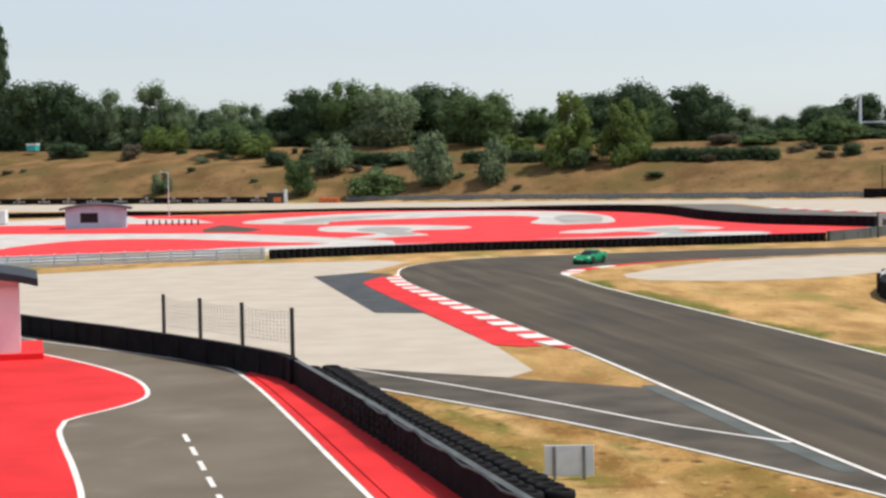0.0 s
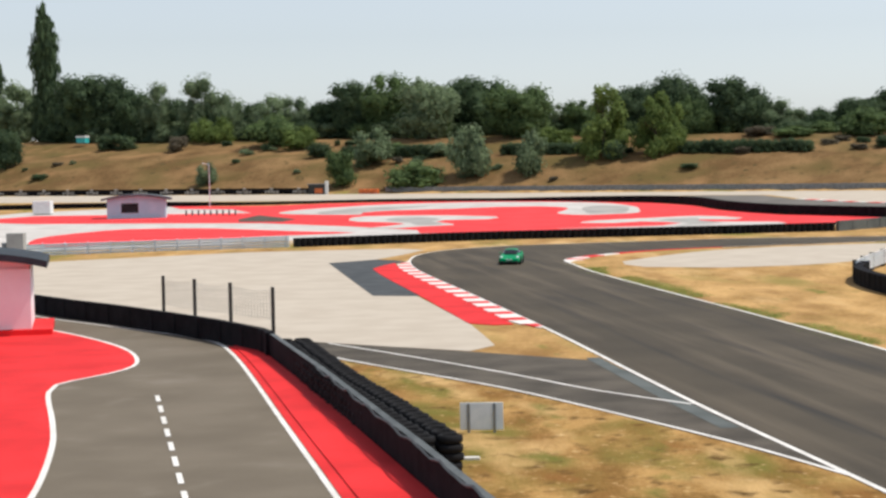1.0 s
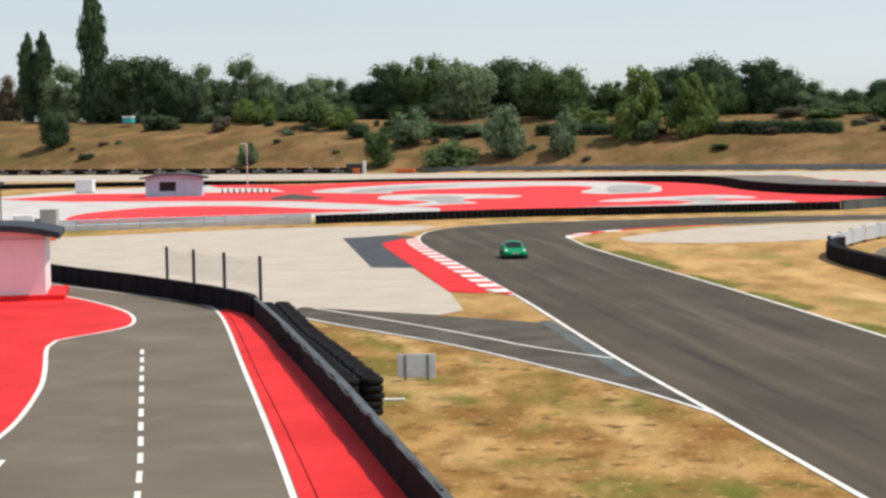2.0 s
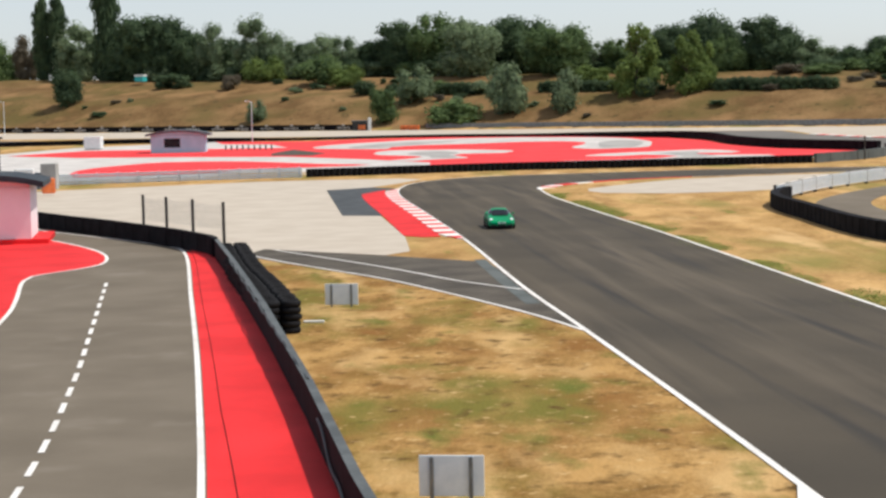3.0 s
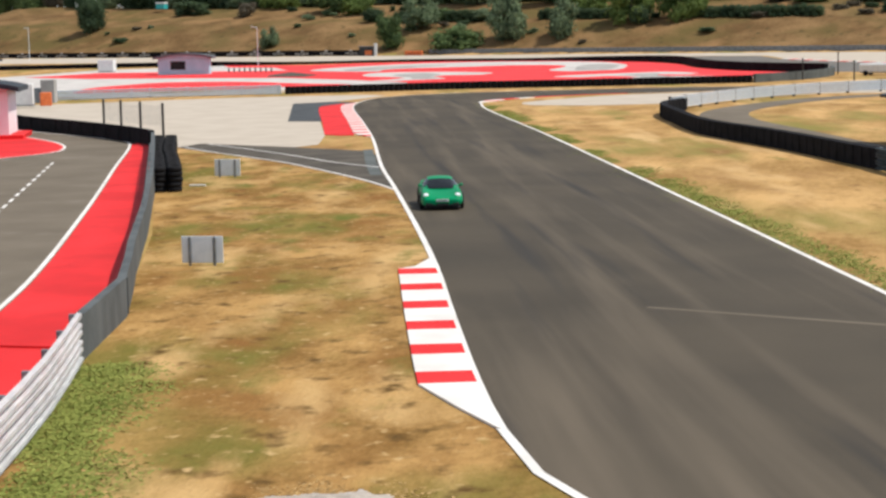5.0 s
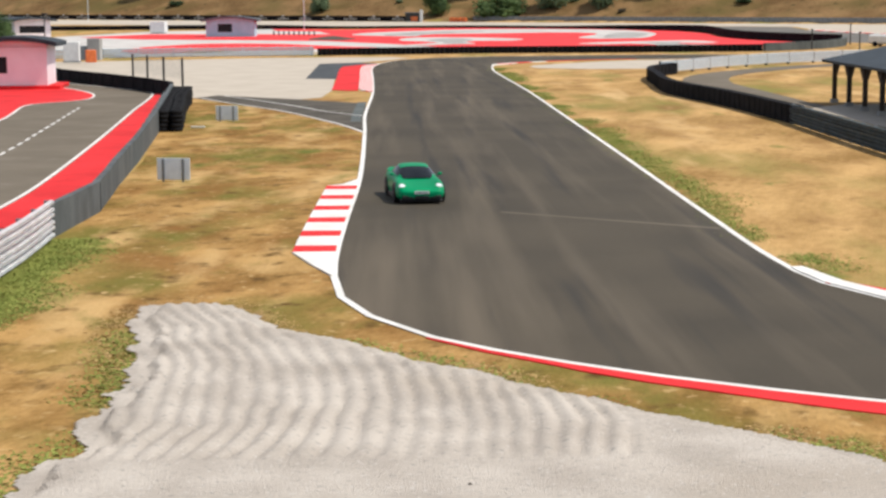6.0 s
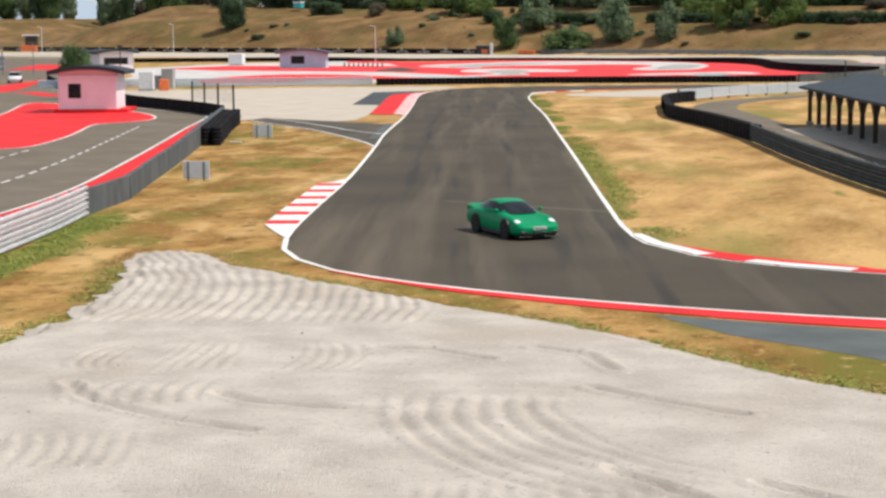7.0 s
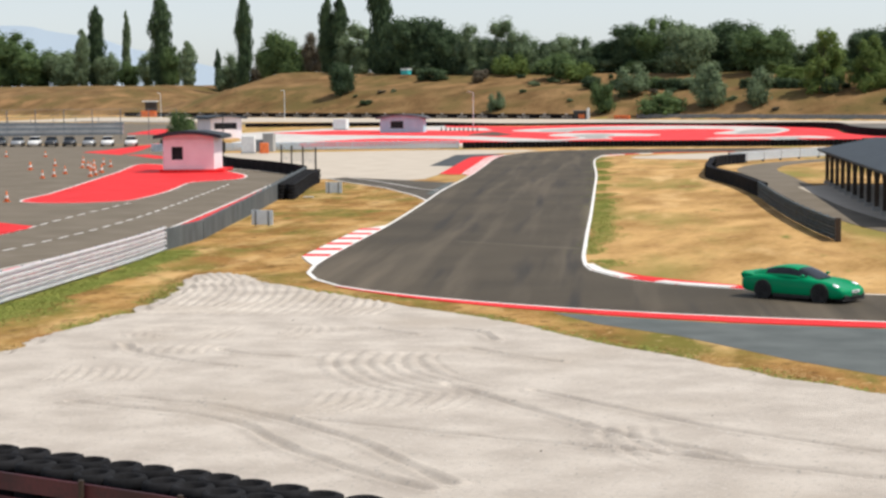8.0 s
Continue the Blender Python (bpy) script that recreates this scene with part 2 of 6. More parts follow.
def add_box(bm, x0, x1, y0, y1, z0, z1, bevel=0.0, m=None, index=0):
    r = bmesh.ops.create_cube(bm, size=1.0)
    vs = r["verts"]
    for v in vs:
        v.co = Vector((x0 + (v.co.x + 0.5) * (x1 - x0), y0 + (v.co.y + 0.5) * (y1 - y0), z0 + (v.co.z + 0.5) * (z1 - z0)))
    fs = {f for v in vs for f in v.link_faces}
    for f in fs:
        f.material_index = index
    if bevel:
        r = bmesh.ops.bevel(bm, geom=list({e for v in vs for e in v.link_edges}), offset=bevel, segments=1, affect="EDGES")
        vs = r["verts"]
    if m is not None:
        bmesh.ops.transform(bm, matrix=m, verts=vs)
    return bm


def box(x0, x1, y0, y1, z0, z1, bevel=0.0):
    return add_box(bmesh.new(), x0, x1, y0, y1, z0, z1, bevel)


def add_rod(bm, a, b, r0, r1=None, seg=8, index=0):
    a, b = Vector(a), Vector(b)
    r = bmesh.ops.create_cone(bm, cap_ends=True, segments=seg, radius1=r0, radius2=r0 if r1 is None else r1, depth=(b - a).length)
    m = Matrix.Translation((a + b) / 2) @ (b - a).to_track_quat("Z", "Y").to_matrix().to_4x4()
    bmesh.ops.transform(bm, matrix=m, verts=r["verts"])
    for f in {f for v in r["verts"] for f in v.link_faces}:
        f.material_index = index
    return bm


def smooth_line(pts, step=2.0, closed=False):
    """A curve through the given points of the plan, cut into short pieces."""
    pts = [Vector((p[0], p[1], 0)) for p in pts]
    n = len(pts)
    out = []
    for i in range(n if closed else n - 1):
        if closed:
            a, b, c, d = (pts[(i + k) % n] for k in (-1, 0, 1, 2))
        else:
            b, c = pts[i], pts[i + 1]
            a = pts[i - 1] if i else b * 2 - c
            d = pts[i + 2] if i + 2 < n else c * 2 - b
        k = max(1, int((c - b).length / step))
        for j in range(k):
            t = j / k
            t0, t1, t2, t3 = 0.0, (b - a).length ** 0.5, 0.0, 0.0
            t1 = max(t1, 1e-3)
            t2 = t1 + max((c - b).length ** 0.5, 1e-3)
            t3 = t2 + max((d - c).length ** 0.5, 1e-3)
            u = t1 + (t2 - t1) * t
            a1 = a * ((t1 - u) / (t1 - t0)) + b * ((u - t0) / (t1 - t0))
            a2 = b * ((t2 - u) / (t2 - t1)) + c * ((u - t1) / (t2 - t1))
            a3 = c * ((t3 - u) / (t3 - t2)) + d * ((u - t2) / (t3 - t2))
            b1 = a1 * ((t2 - u) / (t2 - t0)) + a2 * ((u - t0) / (t2 - t0))
            b2 = a2 * ((t3 - u) / (t3 - t1)) + a3 * ((u - t1) / (t3 - t1))
            out.append(b1 * ((t2 - u) / (t2 - t1)) + b2 * ((u - t1) / (t2 - t1)))
    if not closed:
        out.append(pts[-1])
    return [(p.x, p.y) for p in out]


def offset_line(pts, d):
    """The line d metres to the left of a line."""
    out = []
    for i, p in enumerate(pts):
        a, b = Vector(pts[max(0, i - 1)]), Vector(pts[min(len(pts) - 1, i + 1)])
        t = (b - a).normalized()
        dd = d[i] if isinstance(d, (list, tuple)) else d
        out.append((p[0] - t.y * dd, p[1] + t.x * dd))
    return out


def cut_line(pts, s0, s1):
    """The stretch of a line between two lengths along it."""
    out, s = [], 0.0
    for a, b in zip(pts, pts[1:]):
        a, b = Vector(a), Vector(b)
        d = (b - a).length
        for want in (s0, s1):
            pass
        if s + d > s0 and s < s1:
            lo, hi = max(0, (s0 - s) / d), min(1, (s1 - s) / d)
            if not out:
                out.append(tuple(a.lerp(b, lo)))
            out.append(tuple(a.lerp(b, hi)))
        s += d
    return out


def line_length(pts):
    return sum((Vector(b) - Vector(a)).length for a, b in zip(pts, pts[1:]))


def sheet(name, outline, z, mat, height=flat, label="", category="", step=3.0, curve=True):
    """A flat layer of the ground with a given outline, laid on the land."""
    from_line = smooth_line(outline, step, True) if curve else outline
    bm = bmesh.new()
    n = len(from_line)
    co, _, fs, *_ = delaunay_2d_cdt([Vector(p) for p in from_line], [], [list(range(n))], 1, 1e-4)
    vs = [bm.verts.new((c.x, c.y, 0)) for c in co]
    for f in fs:
        bm.faces.new([vs[i] for i in f])
    for y in (10, 50, 110, 140, 168):
        bmesh.ops.bisect_plane(bm, geom=bm.verts[:] + bm.edges[:] + bm.faces[:], plane_co=(0, y, 0), plane_no=(0, 1, 0))
    for v in bm.verts:
        v.co.z = height(v.co.x, v.co.y) + z
    bmesh.ops.recalc_face_normals(bm, faces=bm.faces)
    if sum(f.normal.z for f in bm.faces) < 0:
        bmesh.ops.reverse_faces(bm, faces=bm.faces)
    return structure(mesh_object(name, bm, mat), label, category)


def ribbon_mesh(bm, left, right, z, height=flat, thick=0.0, index=0):
    """A band between two lines of equal count; thick: the depth of its sides."""
    a = [bm.verts.new((x, y, height(x, y) + z)) for x, y in left]
    b = [bm.verts.new((x, y, height(x, y) + z)) for x, y in right]
    for i in range(len(a) - 1):
        f = bm.faces.new((a[i], b[i], b[i + 1], a[i + 1]))
        f.material_index = index
    if thick:
        c = [bm.verts.new((v.co.x, v.co.y, v.co.z - thick)) for v in a]
        d = [bm.verts.new((v.co.x, v.co.y, v.co.z - thick)) for v in b]
        for i in range(len(a) - 1):
            bm.faces.new((c[i], a[i], a[i + 1], c[i + 1])).material_index = index
            bm.faces.new((b[i], d[i], d[i + 1], b[i + 1])).material_index = index
        bm.faces.new((a[0], c[0], d[0], b[0])).material_index = index
        bm.faces.new((a[-1], b[-1], d[-1], c[-1])).material_index = index
    bmesh.ops.recalc_face_normals(bm, faces=bm.faces)
    return bm


def stripe(name, pts, width, z, mat, height=flat, side=0.0, label="", step=1.5, curve=True):
    """A painted line of a given width; side shifts it to the left."""
    p = smooth_line(pts, step) if curve else pts
    bm = ribbon_mesh(bmesh.new(), offset_line(p, side + width / 2), offset_line(p, side - width / 2), z, height)
    if sum(f.normal.z for f in bm.faces) < 0:
        bmesh.ops.reverse_faces(bm, faces=bm.faces)
    return structure(mesh_object(name, bm, mat), label or "white painted line on the asphalt", "road marking")


def upright_band(bm, line, z0, z1, thick, height=flat, index=0, top_index=None, out_index=None):
    """A wall of a given thickness along a line; its left side lies on the line."""
    right = offset_line(line, -thick)
    rows = []
    for (x, y), (u, w) in zip(line, right):
        h = height(x, y)
        rows.append([bm.verts.new(c) for c in ((x, y, h + z0), (x, y, h + z1), (u, w, h + z1), (u, w, h + z0))])
    for a, b in zip(rows, rows[1:]):
        bm.faces.new((a[0], b[0], b[1], a[1])).material_index = index
        bm.faces.new((a[1], b[1], b[2], a[2])).material_index = index if top_index is None else top_index
        bm.faces.new((a[2], b[2], b[3], a[3])).material_index = index if out_index is None else out_index
    bm.faces.new(rows[0][::-1])
    bm.faces.new(rows[-1])
    bmesh.ops.recalc_face_normals(bm, faces=bm.faces)
    return bm


# ---------- land ----------
def uneven(x, y):
    """The berm with its bumps."""
    b = berm(x, y)
    return rise(x, y) + b + (0.5 * noise.noise((x * 0.05, y * 0.05, 1)) + 0.25 * noise.noise((x * 0.2, y * 0.2, 4))) * min(1, b / 3)


def make_ground():
    xs = np.concatenate([np.arange(-3200, -420, 400), np.arange(-420, 130, 5.0), np.arange(130, 3300, 400)])
    ys = np.concatenate([np.arange(-1500, -140, 200), np.arange(-140, 300, 10.0), np.arange(300, 580, 3.0), np.arange(580, 5000, 400)])
    verts, faces = [], []
    for y in ys:
        for x in xs:
            verts.append((x, y, uneven(x, y)))
    nx = len(xs)
    for j in range(len(ys) - 1):
        for i in range(nx - 1):
            k = j * nx + i
            faces.append((k, k + 1, k + nx + 1, k + nx))
    me = bpy.data.meshes.new("ground")
    me.from_pydata(verts, [], faces)
    me.polygons.foreach_set("use_smooth", [True] * len(me.polygons))
    me.materials.append(M_GRASS)
    me.materials.append(M_BERM)
    for f in me.polygons:
        f.material_index = 1 if berm(f.center.x, f.center.y) > 0.4 else 0
    return structure(new("ground", me), "dry straw-coloured grass with green patches and a berm", "ground")


make_ground()

# main track
LEFT = smooth_line([(75, 167), (45, 166), (31.5, 164), (18, 163), (8.2, 158.8), (0, 155), (-4, 152), (-7.0, 146.5), (-8, 140), (-7.4, 132.6), (-5.1, 121.8), (3.6, 94.1), (9.85, 74.3), (16.8, 50.9), (20.64, 38.9), (27.48, 17), (30.53, 6.4), (32.58, -0.6), (33.8, -4.4), (34.9, -7.15), (36.2, -9.2), (38, -11.05), (41, -12.8), (44.5, -14.1), (49, -15.05), (53, -15.35), (60, -15), (75, -13), (110, -4)], 1.5)
RIGHT = smooth_line([(75, 159), (45, 158), (30.4, 154.2), (23.3, 150.5), (16.3, 146.8), (10.5, 142.3), (7.0, 137), (5.3, 133.4), (4.9, 129.4), (6.0, 124.6), (8.1, 116.0), (20.2, 77.2), (26.9, 55.0), (34.4, 30.1), (40.7, 9), (43.3, 0.6), (44.7, -2.9), (46.5, -5.3), (49, -7), (51.5, -7.8), (56.3, -8.1), (75, -6.5), (110, 3)], 1.5)
sheet("track", LEFT + RIGHT[::-1], 0.02, M_ASPHALT, label="worn dark grey racing asphalt with tyre marks", category="track", curve=False)
sheet("lane", [(0.2, 69.8), (7.4, 66), (12.5, 62.9), (14.6, 58.5), (20.9, 38.3), (19.3, 41.0), (17.7, 43.7), (13.5, 50.1), (10.2, 54.6), (6.1, 59.3), (3.3, 62.5), (0.2, 66)], 0.016, M_LANE, label="old asphalt slip lane joining the track", category="lane", curve=False)
sheet("gravel_trap", [(0.4, 66.4), (0.9, 69.4), (7.4, 66.2), (8.1, 68.4), (7, 72.7), (5.6, 78), (-2.6, 103), (-8, 122), (-13, 129), (-10.4, 133.5), (-9.5, 140), (-9, 148), (-12, 150.5), (-17, 149.5), (-25, 147), (-32, 140.5), (-39, 134), (-50, 128), (-42, 114), (-34, 106), (-18, 82.7), (-10.4, 75.1), (-3.3, 67.5)], 0.008, M_GRAVEL, label="pale raked gravel run-off beside the corner", category="gravel", curve=False)
sheet("asphalt_patch", [(-13.1, 128.9), (-10.2, 133.3), (-7.3, 130.5), (-7.8, 123.5), (1.2, 95.0), (-2.7, 95.6)], 0.022, M_PATCH, label="dark blue-grey asphalt patch behind the kerb", category="asphalt", curve=False)
sheet("gravel_trap_1", [(9.4, 127.5), (11.1, 132.5), (16, 142.5), (22.2, 147.5), (30.4, 151), (60, 155), (60, 140), (36, 141), (27.2, 127), (22, 121), (16.9, 119.2), (11.4, 120.7)], 0.008, M_GRAVEL, label="pale gravel run-off inside the bend", category="gravel")

WALL = smooth_line([(-75, 165), (-52, 130), (-34, 106), (-18, 82.5), (-10.5, 75), (-3.4, 67.3), (-0.6, 63.8)], 4)[:-1] + [(-0.4, 63.4), (0.2, 62.0), (4.8, 50.6), (16.2, 22.5), (19.8, 12.9), (22.4, 6.2), (24.0, 0.3)]
sheet("paddock", WALL + [(26.7, -8), (29.3, -18), (34.3, -36), (44, -70), (-230, -70), (-230, 330), (-140, 300), (-104, 235), (-80, 190)], 0.012, M_PIT, paddock, "grey worn asphalt of the pit lane and paddock", "pit lane", curve=False)
PITLINE = smooth_line([(-52, 127), (-33, 103), (-18.2, 81.6), (-10.4, 73.9), (-5.4, 69.3), (-3.3, 66.8), (-1.5, 62.9), (4.82, 46.2), (12.0, 27), (18.2, 9.6), (20.5, 1.7), (23.0, -10.7), (27, -24)], 1.5)
stripe("pit_line", PITLINE, 0.15, 0.028, M_WHITE, paddock, curve=False)


def make_verge():
    """The red band between the pit lane's line and its wall."""
    line = [p for p in PITLINE if p[1] < 66.2]
    out = []
    wall = [(-2.4, 66.1), (-0.5, 63.4), (0.22, 62.0), (4.95, 50.6), (16.35, 22.5), (19.85, 12.9), (22.5, 6.1), (24.0, 0.2), (26.6, -8), (30.0, -22)]
    ys = [p[1] for p in wall][::-1]
    vx = [p[0] for p in wall][::-1]
    inner = [(x + 0.12, y) for x, y in line]
    outer = [(interp(y, ys, vx) - 0.02, y) for x, y in line]
    def gap(y):
        return interp(y, [0, 10, 23, 41, 60], [1.15, 0.7, 0.42, 0.3, 0.25])

    flats = [i for i in range(len(inner)) if inner[i][1] > 1.2]
    strip_out = [(inner[i][0] + gap(inner[i][1]) - 0.015, inner[i][1]) for i in flats]
    bm = ribbon_mesh(bmesh.new(), strip_out, [inner[i] for i in flats], 0.02, paddock)
    structure(mesh_object("red_strip", bm, M_RED), "red painted strip along the pit lane line", "painted ground")
    a = [(x + gap(y) + 0.005, y) for x, y in inner]
    keep = [i for i in flats if outer[i][0] > a[i][0] + 0.05]
    bm = ribbon_mesh(bmesh.new(), [outer[i] for i in keep], [a[i] for i in keep], 0.06, paddock, 0.05)
    structure(mesh_object("red_verge", bm, M_RED), "red painted raised verge beside the pit wall", "painted ground")
    tail = [i for i in range(len(inner)) if inner[i][1] < 4.0 and outer[i][0] > inner[i][0] + 0.05]
    bm = ribbon_mesh(bmesh.new(), [outer[i] for i in tail], [inner[i] for i in tail], 0.016, paddock)
    structure(mesh_object("red_strip_1", bm, M_RED), "red painted ground beyond the end of the verge", "painted ground")


make_verge()
ISLAND = [(-3.3, 28.4), (-7, 37), (-11.6, 47.5), (-20.8, 67), (-30, 87), (-22, 81), (-16.5, 75.5), (-12.7, 72.3), (-7.6, 66.2), (-5.2, 62.2), (-3.8, 58.2), (-3.9, 56.0), (-4.6, 52.8), (-4.1, 50.9), (-1.4, 44.5), (0.2, 40.5), (2.6, 33), (2.9, 30.8), (1.5, 28.6), (-0.3, 27.8)]
sheet("red_island", ISLAND, 0.03, M_RED, paddock, "red painted asphalt island in the paddock", "painted ground", step=1.2)
edge = smooth_line(ISLAND, 1.0, True)
stripe("island_line", edge + edge[:1], 0.16, 0.034, M_WHITE, paddock, curve=False)
sheet("red_wedge", [(-64, 127), (-50, 113.8), (-58, 130), (-82, 176)], 0.03, M_RED, paddock, "red painted wedge on the paddock asphalt", "painted ground", curve=False)
sheet("red_wedge_1", [(-50, 115), (-37.8, 101.7), (-36, 103), (-48, 117)], 0.03, M_RED, paddock, "narrow red painted wedge on the paddock asphalt", "painted ground", curve=False)
sheet("red_wedge_2", [(-116, 220), (-100, 218), (-112, 246), (-131, 256)], 0.03, M_RED, paddock, "red painted wedge beside the far hut", "painted ground", curve=False)
sheet("red_wedge_3", [(4, 14), (9.9, 11.0), (11.7, 5.6), (8, 4), (-4, 12)], 0.03, M_RED, paddock, "red painted corner of a paddock island", "painted ground", curve=False)


def dashes(name, line, length, gap, width):
    s, bm = 0.0, bmesh.new()
    while s < line_length(line) - length:
        p, q = (Vector(c) for c in (cut_line(line, s, s + length)[0], cut_line(line, s, s + length)[-1]))
        n = Vector((-(q - p).y, (q - p).x)).normalized() * width / 2
        bm.faces.new([bm.verts.new((c.x, c.y, paddock(c.x, c.y) + 0.03)) for c in (p + n, p - n, q - n, q + n)])
        s += length + gap
    bmesh.ops.recalc_face_normals(bm, faces=bm.faces)
    if bm.faces[:][0].normal.z < 0:
        bmesh.ops.reverse_faces(bm, faces=bm.faces)
    structure(mesh_object(name, bm, M_WHITE), "white dashed line on the pit lane", "road marking")


dashes("dashed_line", smooth_line([(-0.2, 50.2), (5.55, 35.0), (8.55, 27.0), (12.7, 15.0), (16.9, 0.0), (19.6, -12)], 1.0), 1.4, 0.95, 0.14)
dashes("dashed_line_1", smooth_line([(4.3, 29.2), (5.8, 24.0), (8.4, 15.2), (11.2, 7.0), (14.0, -2.0)], 1.0), 1.4, 0.95, 0.14)

# track lines
stripe("edge_line", LEFT, 0.17, 0.028, M_WHITE, side=-0.04, curve=False)
stripe("edge_line_1", RIGHT, 0.17, 0.028, M_WHITE, side=0.05, curve=False)
stripe("lane_line", [(0.9, 69.2), (5.5, 64.0), (9.9, 58.7), (13.5, 54.0), (16.6, 50.9)], 0.15, 0.026, M_WHITE)
stripe("lane_line_1", [(0.6, 66.2), (3.3, 62.7), (6.1, 59.5), (10.2, 54.8), (13.5, 50.2), (17.7, 43.9), (19.3, 41.2), (20.6, 38.8)], 0.15, 0.026, M_WHITE)


def along(line, x, y):
    """The length along a line at which it passes nearest to a place."""
    s, best = 0.0, (1e9, 0)
    for a, b in zip(line, line[1:]):
        best = min(best, ((a[0] - x) ** 2 + (a[1] - y) ** 2, s))
        s += (Vector(b) - Vector(a)).length
    return best[1]


def kerb(name, line, s0, s1, side, widths, cells, label, tall=0.05, gap=0.06):
    """A kerb of coloured blocks beside a line; side 1 is left of it."""
    ob = thing(name, None, label, "kerb")
    ob["kind"] = "structure"
    total, s, k = sum(c[0] for c in cells), s0, 0
    while s < s1 - 0.02:
        length, mat = cells[k % len(cells)]
        e = min(s1, s + length)
        piece = cut_line(line, s, e)
        d0, d1 = interp(s, *widths), interp(e, *widths)
        ws = [d0 + (d1 - d0) * i / (len(piece) - 1) for i in range(len(piece))]
        near, far = offset_line(piece, gap * side), offset_line(piece, [max(gap + 0.01, w) * side for w in ws])
        bm = ribbon_mesh(bmesh.new(), near, far, tall, flat, 0.06)
        part("block", bm, mat, ob)
        s, k = e, k + 1
    return ob


sA, sB = along(LEFT, -7.2, 129.5), along(LEFT, 9.0, 76.4)
kerb("kerb", LEFT, sA, sB, -1, ([sA, sA + 4, sB - 3, sB], [0.2, 1.1, 1.1, 0.3]), [(2.0, M_WHITE), (1.5, M_RED)], "red and white striped kerb at the corner exit")
inside = cut_line(LEFT, sA + 1.5, sB - 2)
w = [1.1 + 1.9 * min(1, i / 4, (len(inside) - 1 - i) / 2 + 0.5) for i in range(len(inside))]
bm = ribbon_mesh(bmesh.new(), offset_line(inside, -1.12), offset_line(inside, [-v for v in w]), 0.04, flat, 0.04)
structure(mesh_object("red_apron", bm, M_RED), "red painted run-off strip behind the striped kerb", "painted ground")
sC, sD = along(LEFT, 27.4, 17.3), along(LEFT, 33.6, -3.9)
kerb("kerb", LEFT, sC, sD, -1, ([sC, sC + 1.2, sD - 3.6, sD - 1.2, sD], [0.1, 1.1, 1.15, 1.7, 0.1]), [(2.3, M_WHITE), (1.15, M_RED), (1.85, M_WHITE), (1.15, M_RED), (1.85, M_WHITE), (1.15, M_RED), (1.85, M_WHITE), (1.15, M_RED), (1.85, M_WHITE), (1.15, M_RED), (1.85, M_WHITE), (1.15, M_RED), (6, M_WHITE)], "red and white striped kerb before the bend")
sE, sF = along(LEFT, 37.6, -10.6), line_length(LEFT)
kerb("kerb", LEFT, sE, sF, -1, ([sE, sE + 8, sE + 16, sF], [0.2, 0.8, 1.35, 1.45]), [(4.0, M_RED)], "plain red kerb outside the bend", 0.03, 0.15)
sG, sH = along(RIGHT, 43.9, -0.6), along(RIGHT, 54.0, -8.05)
kerb("kerb", RIGHT, sG, sH, 1, ([sG, sG + 5, sH - 4, sH], [0.1, 1.15, 1.1, 0.1]), [(2.0, M_RED)], "red kerb with white blocks inside the bend")
for u0, u1 in ((0.0, 5.0), (7.4, 10.0), (12.6, 14.5)):
    kerb("kerb", RIGHT, sG - 0.6 + u0, sG + u1, 1, ([sG - 1, sG + 2, sG + 6.0, sG + 30], [0.25, 0.95, 0.6, 0.6]), [(20, M_WHITE)], "white block of the inside kerb", 0.058)
stripe("drain_strip", cut_line(LEFT, along(LEFT, 12.6, 64), along(LEFT, 17.9, 46.5)), 0.55, 0.024, M_APRON, side=-0.5, label="pale concrete drain strip beside the track edge", curve=False)
stripe("joint_strip", [(34.6, 8.6), (41.4, 6.2)], 0.22, 0.024, M_PIT, label="pale joint across the track asphalt", curve=False)
sI, sJ = along(RIGHT, 16.5, 146.8), along(RIGHT, 5.2, 126.0)
kerb("kerb", RIGHT, sI, sJ, 1, ([sI, sI + 10, sJ - 3, sJ], [0.3, 0.6, 1.5, 0.1]), [(12.0, M_RED), (2.5, M_WHITE), (3.0, M_RED), (2.0, M_WHITE), (1.5, M_RED), (4.0, M_WHITE)], "red and white kerb at the inside of the far bend")

sheet("island_grass", [(1.6, 60.4), (5.2, 50.5), (10.9, 36.5), (16.6, 22.4), (20.1, 12.8), (22.8, 5.9), (24.2, 0.2), (27.0, -9), (29.5, -18), (34.4, -36), (40, -58), (44, -50), (42, -38), (40, -25), (39.5, -17), (46, -20), (56, -27.6), (75, -36), (75, -30), (56, -21), (47.5, -15), (44.5, -13.9), (41, -12.6), (38, -10.9), (36.2, -9.1), (34.9, -7.1), (33.8, -4.4), (32.6, -0.6), (30.6, 6.4), (27.6, 17), (20.8, 38.9), (17.7, 43.9), (13.5, 50.2), (10.2, 54.8), (6.1, 59.5), (3.3, 62.7)], 0.005, M_ISLAND, label="patchy dry and green grass between track and pit wall", category="grass", curve=False)
sheet("apron", [(47.6, -16.1), (49.7, -18.3), (52.5, -20.0), (56.4, -23.6), (58.9, -25.4), (72, -31), (110, -30), (110, -5), (75, -14.5), (60, -16.6), (53, -16.9)], 0.01, M_APRON, label="grey asphalt apron outside the bend", category="asphalt", curve=False)

